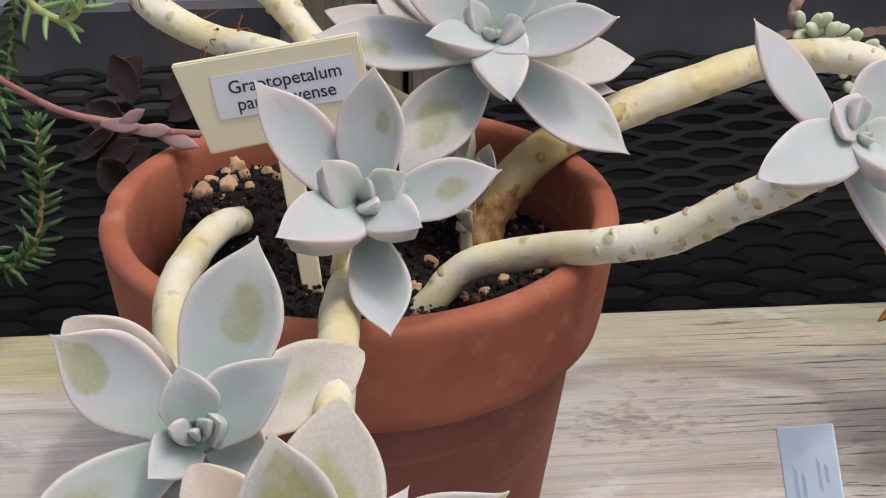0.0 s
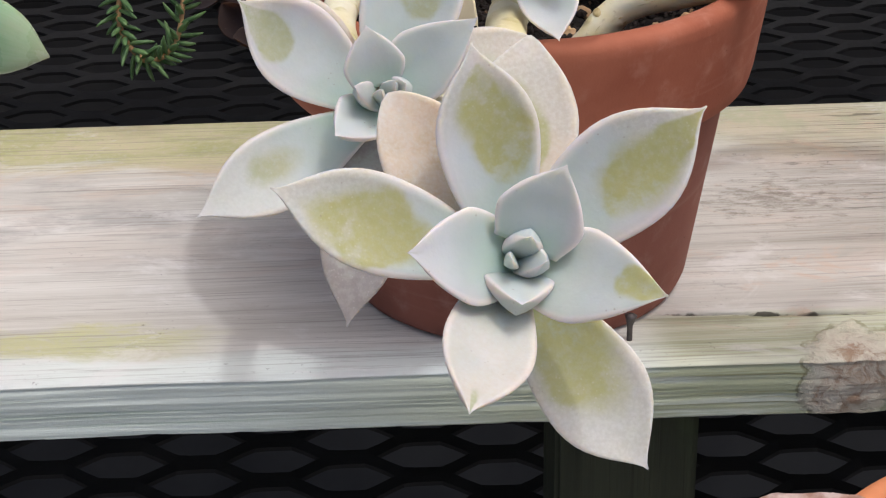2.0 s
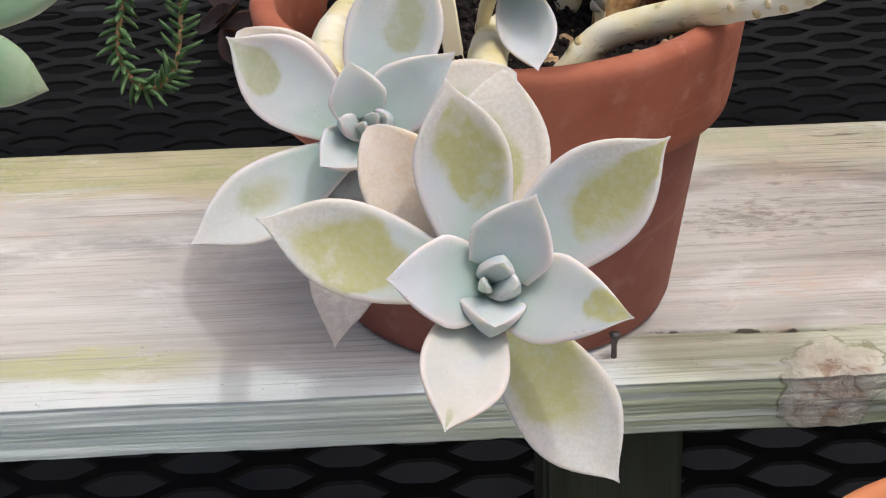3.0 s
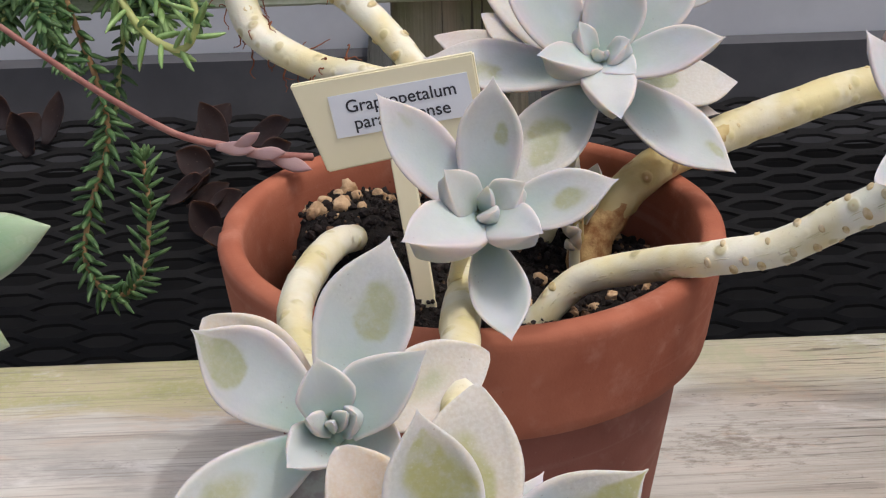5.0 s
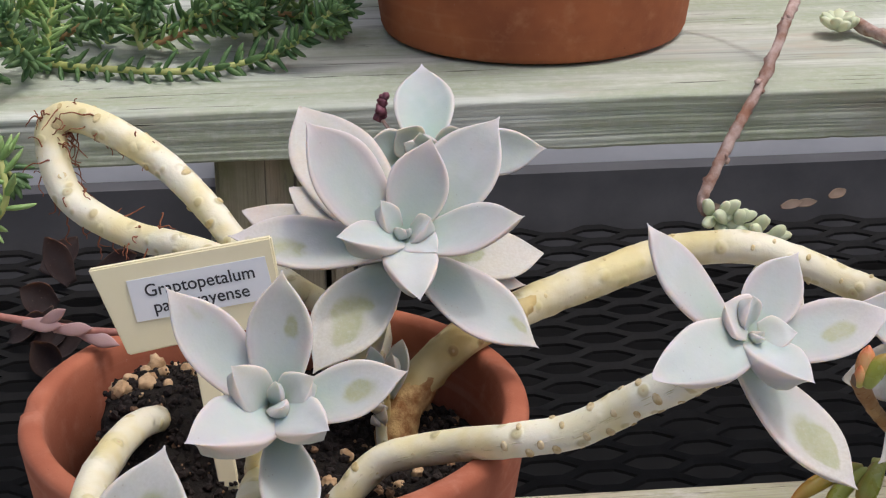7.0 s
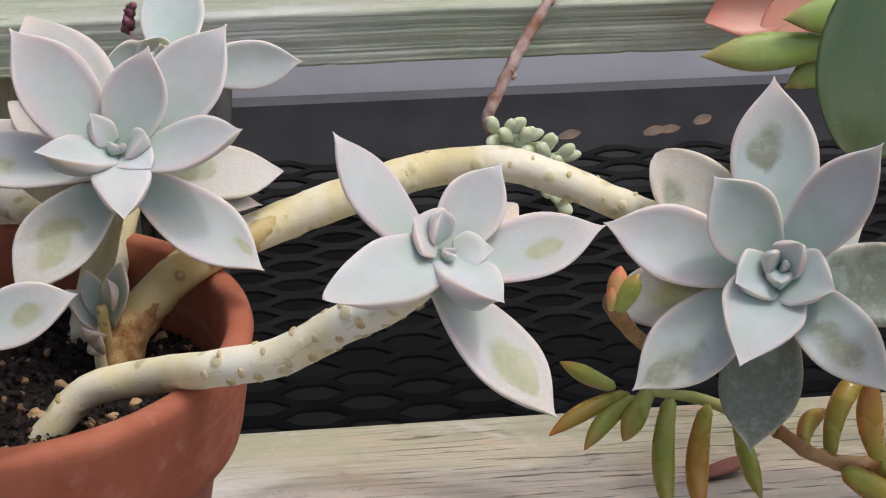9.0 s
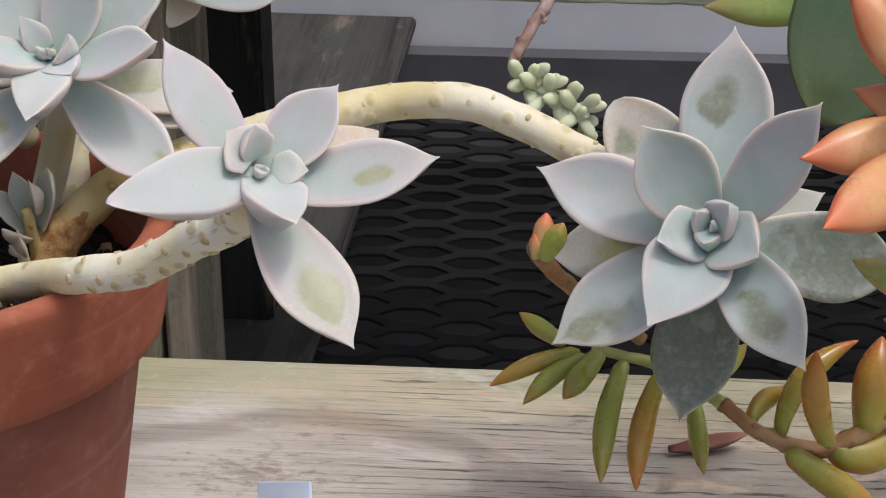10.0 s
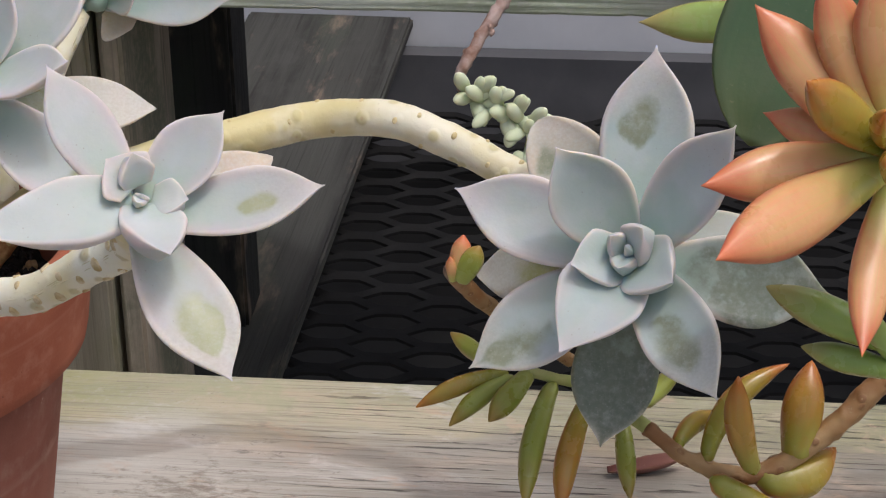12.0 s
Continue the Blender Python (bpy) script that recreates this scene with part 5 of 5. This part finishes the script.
finger((0.372, -0.037, 0.115), (0.342, -0.028, 0.118), 0.0096, 'bright')
finger((0.374, -0.035, 0.118), (0.391, -0.027, 0.131), 0.0126, 'bright')
finger((0.374, -0.037, 0.114), (0.390, -0.038, 0.108), 0.0110, 'bright')
finger((0.372, -0.035, 0.118), (0.358, -0.048, 0.143), 0.0076, 'bright')
finger((0.332, -0.004, 0.054), (0.324, -0.008, 0.095), 0.0101, 'blush', bow=-.05)
finger((0.315, 0.004, 0.052), (0.345, 0.032, 0.079), 0.0093, 'amber', bow=-.13)
finger((0.347, 0.009, 0.052), (0.352, 0.024, 0.085), 0.0148, 'blush')
finger((0.304, 0.005, 0.057), (0.322, 0.030, 0.058), 0.0076, 'amber', bow=-.1)
finger((0.317, -0.006, 0.052), (0.354, -0.003, 0.026), 0.0116, 'amber')
finger((0.333, 0.004, 0.046), (0.363, 0.021, 0.051), 0.0157, 'amber', bow=.16)
finger((0.242, 0.036, 0.068), (0.208, 0.026, 0.057), 0.0074, 'amber', bow=.05)
finger((0.244, 0.035, 0.067), (0.221, 0.020, 0.053), 0.0077, 'green', bow=.05)
finger((0.250, 0.037, 0.068), (0.236, 0.018, 0.057), 0.0094, 'green')
finger((0.259, 0.037, 0.065), (0.251, -0.002, 0.033), 0.0093, 'green', bow=.04)
finger((0.273, 0.032, 0.063), (0.264, -0.001, 0.030), 0.0093, 'blush', bow=.05)
finger((0.285, 0.030, 0.056), (0.289, 0.004, 0.035), 0.0075, 'green')
finger((0.236, 0.036, 0.071), (0.218, 0.057, 0.073), 0.0072, 'green')
finger((0.293, 0.037, 0.056), (0.307, 0.062, 0.060), 0.0076, 'green')
finger((0.2265, 0.002, 0.1235), (0.2285, 0.003, 0.1395), 0.0078, 'orange')
finger((0.2275, 0.001, 0.1225), (0.2345, -0.001, 0.1375), 0.0085, 'green')
finger((0.2250, 0.001, 0.1225), (0.2243, -0.001, 0.1330), 0.0042, 'orange')
finger((0.2250, 0.002, 0.1220), (0.2222, 0.000, 0.1290), 0.0034, 'straw')

# ---- grey-green broad-leaved plant on the upper shelf ----
broad_plant = thing("broad_leaved_succulent", (0.39, 0.28, 0.1735), "succulent with broad dull green leaves on the upper shelf", "succulent")
tube("stem", [(0.392, 0.290, 0.170), (0.392, 0.230, 0.215), (0.385, 0.150, 0.212), (0.352, 0.104, 0.190)], [0.006, 0.006, 0.0055, 0.004], M_VINE, broad_plant)
toward = Vector((-0.1, -0.85, 0.45))
spear(broad_plant, (0.362, 0.080, 0.246), (0.3255, 0.034, 0.163), 0.0540, "big", 0.06, toward, 0.30, -0.03, 0.75, 0.6)
spear(broad_plant, (0.345, 0.108, 0.186), (0.2858, 0.118, 0.1795), 0.0165, "bright", 0.14, toward)
spear(broad_plant, (0.360, 0.104, 0.202), (0.3180, 0.112, 0.1960), 0.0150, "bright", 0.14, toward)
spear(broad_plant, (0.352, 0.108, 0.186), (0.3210, 0.112, 0.1660), 0.0140, "bright", 0.14, toward)
salmon = thing("salmon_leaf_succulent", (0.37, 0.29, 0.1735), "salmon-pink fleshy leaves of a succulent at the upper shelf edge", "succulent")
tube("stem", [(0.345, 0.320, 0.176), (0.362, 0.292, 0.184), (0.388, 0.246, 0.188), (0.376, 0.212, 0.184)], [0.003, 0.003, 0.003, 0.003], M_TWIG, salmon)
spear(salmon, (0.378, 0.212, 0.184), (0.3105, 0.203, 0.1675), 0.0300, "salmon", 0.07, toward, 0.35, -0.10, 0.05, 0.62)
spear(salmon, (0.378, 0.212, 0.184), (0.3340, 0.200, 0.1570), 0.0230, "salmon", 0.07, toward, 0.2, -0.05, 0.0, 0.5)
spear(salmon, (0.352, 0.214, 0.187), (0.3010, 0.206, 0.2000), 0.0200, "salmon", 0.09, Vector((0.2, -0.75, 0.6)), 0.35, -0.10, 0.3, 0.6)
spear(salmon, (0.360, 0.212, 0.190), (0.3310, 0.206, 0.2120), 0.0190, "salmon", 0.09, Vector((0.1, -0.8, 0.5)), 0.3, -0.08, 0.1, 0.5)

# ---- hanging twig with bead leaves ----
hanging = thing("bead_sedum", (0.215, 0.35, 0.378), "woody twig hanging from the upper pot with pale green bead leaves", "succulent")
TWIG = [(0.271, 0.266, 0.221), (0.260, 0.245, 0.203), (0.242, 0.223, 0.176), (0.227, 0.209, 0.158), (0.214, 0.199, 0.138), (0.209, 0.195, 0.127), (0.213, 0.192, 0.121)]
tube("stem", [(0.215, 0.350, 0.378), (0.256, 0.330, 0.382), (0.282, 0.306, 0.300)] + TWIG, [0.0026, 0.0026, 0.0026, 0.0026, 0.0025, 0.0024, 0.0026, 0.0026, 0.0026, 0.0022], M_TWIG, hanging, "", 14, 16, 0.28, 4, 1.1)
end = Vector(TWIG[-1])
droop_line = [tuple(end + Vector(q)) for q in ((0, 0, 0), (0.008, -0.001, -0.003), (0.020, -0.002, -0.009), (0.027, -0.003, -0.016), (0.026, -0.004, -0.028), (0.031, -0.003, -0.040))]
tube("stem", droop_line, [0.002, 0.0018, 0.0016, 0.0012, 0.001], M_VINE, hanging)
for k, s_ in ((2, 0.0030), (4, 0.0026), (6, 0.0028), (9, 0.0024)):
    bm = bmesh.new()
    at = spline([(0.282, 0.306, 0.300)] + TWIG, 2)[k]
    for q in range(3):
        lump(bm, tuple(Vector(at) + Vector((rng.uniform(-0.002, 0.002), -0.001, rng.uniform(-0.003, 0.003)))), s_ * 0.8, k + q)
    part("node", bm, M_TWIG, hanging, "", True)
bead_line = spline(droop_line, 8)
for i in range(34):
    k = 0.58 * i / 25 if i < 26 else 0.62 + 0.38 * (i - 26) / 7
    c = Vector(bead_line[int(k * (len(bead_line) - 1))])
    d = Vector((math.cos(i * 2.4) * 0.8 + 0.30, -0.45, math.sin(i * 2.4) * 0.8 + 0.15)).normalized()
    spear(hanging, tuple(c), tuple(c + d * rng.uniform(0.011, 0.0165) * (1.0 if i < 26 else 0.75)), rng.uniform(0.0056, 0.0070), "pebble", 0.42, None, 0, 0, 0.85, 0.6, "leaf", 10, 12, 0.6)

# ---- pale green rosette at the left end of the lower shelf ----
ech = thing("green_rosette", (-0.215, -0.04, 0.0), "pale green rosette succulent with thick pointed leaves on the shelf", "succulent")
tube("stem", [(-0.215, -0.030, 0.001), (-0.214, -0.050, 0.060), (-0.208, -0.080, 0.120), (-0.205, -0.100, 0.150)], [0.007, 0.007, 0.007, 0.006], M_VINE_BROWN, ech, "", 12, 8, 0.15, 2)
for t, w in (((-0.1590, -0.0786, 0.1264), 0.026), ((-0.1348, -0.1089, 0.1829), 0.023), ((-0.1567, -0.115, 0.2165), 0.022), ((-0.180, -0.135, 0.250), 0.024), ((-0.215, -0.150, 0.245), 0.024), ((-0.255, -0.120, 0.215), 0.026), ((-0.260, -0.100, 0.160), 0.026), ((-0.225, -0.125, 0.108), 0.026), ((-0.195, -0.140, 0.150), 0.016), ((-0.222, -0.150, 0.190), 0.016)):
    spear(ech, (-0.205, -0.105, 0.160), t, w, "ech", 0.22, Vector((0.2, -0.85, 0.45)), 0.08, -0.07, 0.18, 0.62)


# ---- needle-leaved trailing sedum on the upper shelf ----
def strand(owner, points, leaf, count, seed, stem_r=0.0016, pale=False, brown=False, tuft=True, fat=0.17):
    """A trailing stem closely set with small pointed leaves."""
    r2 = random.Random(seed)
    tube("stem", points, [stem_r, stem_r * 0.85, stem_r * 0.7], M_VINE_BROWN if brown else M_VINE, owner, "", 8, 6, 0.08, seed)
    line = spline(points, 14)
    tang, ns, bs = axes_along(line)
    verts, faces = [], []
    extra = 16 if tuft else 0
    count = int(count * 0.85)
    for k in range(count + extra):
        f = (k + 0.5) / count if k < count else 1.0
        i = min(len(line) - 1, int(f * (len(line) - 1)))
        a = k * 2.399 + r2.uniform(-0.3, 0.3)
        n = Vector(ns[i] * math.cos(a) + bs[i] * math.sin(a))
        t = Vector(tang[i])
        lift = r2.uniform(0.15, 0.6) if k < count else r2.uniform(0.5, 1.8)
        d = (n + t * lift).normalized()
        ln = leaf * r2.uniform(0.7, 1.15) * (0.75 if k >= count else 1.0)
        w = leaf * fat
        s = d.cross(t)
        s = s.normalized() if s.length > 1e-6 else n.orthogonal()
        u = s.cross(d)
        p = Vector(line[i])
        b = len(verts)
        for v, wd, bend in ((0.0, 0.6, 0), (0.35, 1.0, 0.03), (0.75, 0.8, 0.10), (0.95, 0.35, 0.17)):
            c = p + d * ln * v + t * ln * bend
            verts += [c + (s * math.cos(q) + u * 0.7 * math.sin(q)) * w * wd for q in (0, 1.257, 2.513, 3.770, 5.027)]
        verts.append(p + d * ln + t * ln * 0.19)
        for q in range(3):
            faces += [(b + q * 5 + j, b + q * 5 + (j + 1) % 5, b + q * 5 + 5 + (j + 1) % 5, b + q * 5 + 5 + j) for j in range(5)]
        faces += [(b + 15 + j, b + 15 + (j + 1) % 5, b + 20) for j in range(5)]
    link_mesh("leaves", verts, faces, M_NEEDLE_PALE if pale else M_NEEDLE, owner)


needle = thing("trailing_sedum", (-0.12, 0.32, 0.1735), "dense green needle-leaved sedum trailing over the upper shelf", "succulent")
strand(needle, [(-0.138, 0.343, 0.175), (-0.110, 0.302, 0.178), (-0.077, 0.286, 0.178), (-0.034, 0.277, 0.178), (-0.000, 0.289, 0.180), (0.020, 0.285, 0.190), (0.036, 0.282, 0.205)], 0.0120, 130, 1, 0.0021, False)
strand(needle, [(-0.22, 0.28, 0.188), (-0.20, 0.245, 0.202), (-0.190, 0.228, 0.194)] + [(-0.184, 0.241, 0.193), (-0.178, 0.221, 0.149), (-0.167, 0.215, 0.111), (-0.165, 0.209, 0.086), (-0.175, 0.203, 0.057), (-0.179, 0.192, 0.032), (-0.167, 0.184, 0.016), (-0.152, 0.187, 0.024), (-0.147, 0.199, 0.051), (-0.149, 0.210, 0.076)][1:], 0.0115, 250, 2, 0.0017, False, True, True, 0.16)
strand(needle, [(-0.16, 0.29, 0.188), (-0.150, 0.245, 0.195)] + [(-0.148, 0.256, 0.180), (-0.152, 0.252, 0.147), (-0.159, 0.241, 0.121), (-0.164, 0.240, 0.092), (-0.171, 0.232, 0.074)][1:], 0.010, 80, 3, 0.0016)
strand(needle, [(-0.20, 0.28, 0.188), (-0.190, 0.228, 0.202)] + [(-0.186, 0.221, 0.196), (-0.183, 0.209, 0.169), (-0.183, 0.198, 0.145), (-0.178, 0.193, 0.133)][1:], 0.011, 90, 4)
strand(needle, [(-0.22, 0.26, 0.188), (-0.205, 0.210, 0.192)] + [(-0.201, 0.190, 0.173), (-0.189, 0.187, 0.168), (-0.184, 0.180, 0.154)][1:], 0.011, 70, 5)
strand(needle, [(-0.19, 0.27, 0.190), (-0.180, 0.220, 0.213), (-0.172, 0.190, 0.216)] + [(-0.167, 0.165, 0.220), (-0.151, 0.144, 0.200), (-0.142, 0.131, 0.184), (-0.130, 0.119, 0.170), (-0.115, 0.111, 0.165), (-0.108, 0.114, 0.174), (-0.110, 0.121, 0.188)][1:], 0.0150, 46, 6, 0.0021, True, False, True, 0.13)
for i in range(46):
    x, y = rng.uniform(-0.27, 0.01), rng.uniform(0.268, 0.42)
    if i > 37:
        x, y = rng.uniform(-0.21, -0.05), rng.uniform(0.285, 0.34)
    if x > -0.04 and y < 0.31:
        y += 0.06
    p = Vector((x, y, 0.181))
    d = Vector((rng.uniform(-0.3, 1), rng.uniform(-1, 0.5), rng.uniform(0.0, 0.5)))
    pts = [tuple(p)]
    for k in range(4):
        d = (d + Vector((rng.uniform(-0.5, 0.5), rng.uniform(-0.5, 0.5), rng.uniform(-0.3, 0.5)))).normalized()
        p = p + d * rng.uniform(0.012, 0.020)
        p.z = max(p.z, 0.181)
        pts.append(tuple(p))
    strand(needle, pts, 0.0125, 44, 20 + i, 0.0017, i % 3 == 0, i % 4 == 1, True, 0.15)
for i in range(14):
    x = rng.uniform(-0.30, -0.125)
    p = Vector((x, 0.240, 0.184))
    pts = [(x, 0.270, 0.184), tuple(p)]
    for k in range(3):
        p = p + Vector((rng.uniform(-0.012, 0.012), -0.006 if k == 0 else rng.uniform(-0.003, 0.002), -0.013))
        p.y = min(p.y, 0.222)
        pts.append(tuple(p))
    strand(needle, pts, 0.012, 40, 80 + i, 0.0015, i % 4 == 0)

# ---- things on the upper shelf ----
pot2 = thing("flower_pot", (0.150, 0.3585, 0.1735), "stained orange terracotta pot standing on the upper shelf", "flower pot")
prof2 = [(0.0, 0.0), (0.078, 0.0), (0.0822, 0.0016), (0.0838, 0.005), (0.104, 0.150), (0.104, 0.152), (0.114, 0.153), (0.116, 0.157), (0.120, 0.205), (0.118, 0.208), (0.110, 0.208), (0.108, 0.204), (0.094, 0.13), (0.072, 0.012), (0.0, 0.010)]
v, f = lathe_data(prof2, 112, (0.150, 0.3585, 0.1738), 0.006, 5.0)
link_mesh("pot_wall", v, f, M_CLAY_OLD, pot2)

baby = thing("small_rosette", (0.310, 0.316, 0.1735), "small pale green rosette succulent on the upper shelf", "succulent")
for i in range(12):
    a = i * 2.4
    d = Vector((math.cos(a), math.sin(a), 0.5 + 0.05 * i)).normalized()
    spear(baby, (0.310, 0.316, 0.177), tuple(Vector((0.310, 0.316, 0.177)) + d * 0.013), 0.008, "pebble", 0.35, Vector((0, 0, 1)), 0, 0, 0.7, 0.6, "leaf", 8, 10)
runner2 = thing("dark_runner", (0.325, 0.300, 0.1735), "dark reddish twig with small buds on the upper shelf", "twig")
tube("stem", [(0.318, 0.330, 0.180), (0.326, 0.305, 0.178), (0.334, 0.286, 0.178), (0.348, 0.272, 0.179)], [0.0035, 0.0032, 0.003, 0.0025], M_TWIG, runner2, "", 10, 8, 0.4, 3, 0.5)

# ---- dry leaves fallen on the bench top ----
for i, (x, y) in enumerate(((-0.180, 0.768), (-0.158, 0.745), (-0.131, 0.714), (-0.165, 0.700), (-0.140, 0.760), (-0.131, 0.561), (-0.150, 0.575), (-0.175, 0.622), (-0.194, 0.645), (-0.162, 0.611), (-0.183, 0.666), (-0.329, 0.775), (-0.311, 0.748), (-0.340, 0.814), (-0.302, 0.770), (-0.120, 0.590))):
    kind = "dry"
    d = Vector((rng.uniform(-1, 1), rng.uniform(-1, 1), 0.5)).normalized()
    ob = spear(None, (x, y, MZ + 0.004), tuple(Vector((x, y, MZ + 0.004)) + d * rng.uniform(0.03, 0.05)), 0.026, kind, 0.03, Vector((rng.uniform(-1, 1), -0.5, 0.8)), 0.5, -0.12, 0.3, 0.5, "dry_leaf")
    tagged(ob, "curled reddish-brown dry leaf on the black bench top", "dry leaf", "dry leaves on the bench")
for x, y, turn in ((0.455, 0.846, 0.2), (0.468, 0.848, -0.2), (0.503, 0.868, 0.5), (0.382, 0.846, 0.1)):
    d = Vector((math.cos(turn), math.sin(turn), 0.10)) * 0.020
    ob = spear(None, tuple(Vector((x, y, MZ + 0.005)) - d / 2), tuple(Vector((x, y, MZ + 0.007)) + d / 2), 0.011, "tan", 0.08, Vector((0.1, -0.4, 1)), 0.5, -0.10, 0.4, 0.5, "dry_leaf")
    tagged(ob, "pale tan dry leaf lying on the black bench top", "dry leaf", "dry leaves on the bench")
ob = spear(None, (0.280, 0.074, 0.0035), (0.314, 0.083, 0.008), 0.0072, "russet", 0.16, Vector((0, -0.3, 1)), 0.5, -0.06, 0.2, 0.5, "dry_leaf")
tagged(ob, "reddish shrivelled leaf lying on the lower shelf board", "dry leaf", "dry leaves on the bench")

# ---- nail at the foot of the pot ----
nail = tube("nail", [(0.0385, -0.0635, -0.004), (0.0385, -0.0635, 0.006), (0.0388, -0.0635, 0.0105)], [0.0011, 0.0011, 0.0024], M_NAIL, None, "", 10, 4)
tagged(nail, "rusty nail standing in the board at the pot's foot", "nail")

# ---- pot in front of the shelf, with a white tag ----
pot3 = thing("flower_pot", (0.152, -0.215, MZ), "bright orange terracotta pot in front of the shelf", "flower pot")
h3 = 0.134
prof3 = [(0.0, 0.002), (0.050, 0.002), (0.054, 0.005), (0.064, h3 - 0.036), (0.070, h3 - 0.035), (0.0745, h3 - 0.003), (0.0735, h3 - 0.0006), (0.070, h3), (0.067, h3 - 0.002), (0.060, h3 - 0.05), (0.048, 0.012), (0.0, 0.010)]
v, f = lathe_data(prof3, 96, (0.152, -0.215, MZ), 0.006, 9.0)
link_mesh("pot_wall", v, f, M_CLAY_BRIGHT, pot3)
bm = bmesh.new()
bmesh.ops.create_circle(bm, cap_ends=True, segments=48, radius=0.0635, matrix=Matrix.Translation((0.152, -0.215, MZ + h3 - 0.022)))
tagged(part("soil", bm, M_SOIL, None), "dark soil in the bright orange pot", "soil")
wtag = thing("plant_tag", (0.163, -0.150, MZ + h3 - 0.03), "small white plastic plant tag with faint pencil marks", "plant tag")
A0, A1, B0 = Vector((0.1389, -0.0829, 0.0792)), Vector((0.1571, -0.0882, 0.0835)), Vector((0.1491, -0.1581, -0.0263))
w_u = (A1 - A0)
B1 = B0 + w_u
w_n = w_u.cross(B0 - A0).normalized() * 0.0007
bm = bmesh.new()
quad = [A0, A1, B1, B0]
lo = [bm.verts.new(q - w_n) for q in quad]
hi = [bm.verts.new(q + w_n) for q in quad]
bm.faces.new(hi)
bm.faces.new(list(reversed(lo)))
for i in range(4):
    bm.faces.new((lo[i], lo[(i + 1) % 4], hi[(i + 1) % 4], hi[i]))
bmesh.ops.recalc_face_normals(bm, faces=bm.faces[:])
bmesh.ops.bevel(bm, geom=bm.edges[:], offset=0.0004, segments=1, affect="EDGES")
blank = part("tag_blade", bm, M_WTAG, wtag)
bm = bmesh.new()
for s, t, ds, dt in ((0.20, 0.10, 0.06, 0.10), (0.34, 0.12, 0.05, 0.08), (0.62, 0.08, 0.05, 0.10), (0.74, 0.10, 0.06, 0.06), (0.22, 0.26, 0.06, 0.10), (0.40, 0.26, 0.05, 0.10), (0.66, 0.24, 0.06, 0.10)):
    c = [A0 + w_u * (s + i * ds) + (B0 - A0) * (t + j * dt) for i, j in ((0, 0), (1, 0.2), (1, 1), (0, 0.8))]
    side = -w_n.normalized() if w_n.y > 0 else w_n.normalized()
    vs = [bm.verts.new(q + side * 0.00085) for q in c]
    bm.faces.new(vs)
part("pencil_marks", bm, M_PENCIL, wtag, "faint pencil marks")
dry = tube("dry_branch", [(0.045, -0.215, MZ + 0.003), (0.040, -0.200, -0.060), (0.049, -0.184, -0.006), (0.064, -0.178, 0.006), (0.081, -0.177, 0.007), (0.099, -0.179, 0.006), (0.125, -0.188, -0.004), (0.140, -0.200, -0.030)], [0.0026, 0.0026, 0.0027, 0.0027, 0.0027, 0.0026, 0.0024], M_TWIG, None, "", 12, 8, 0.3, 6, 0.4)
tagged(dry, "twisted grey woody stem arching out of the orange pot", "branch")
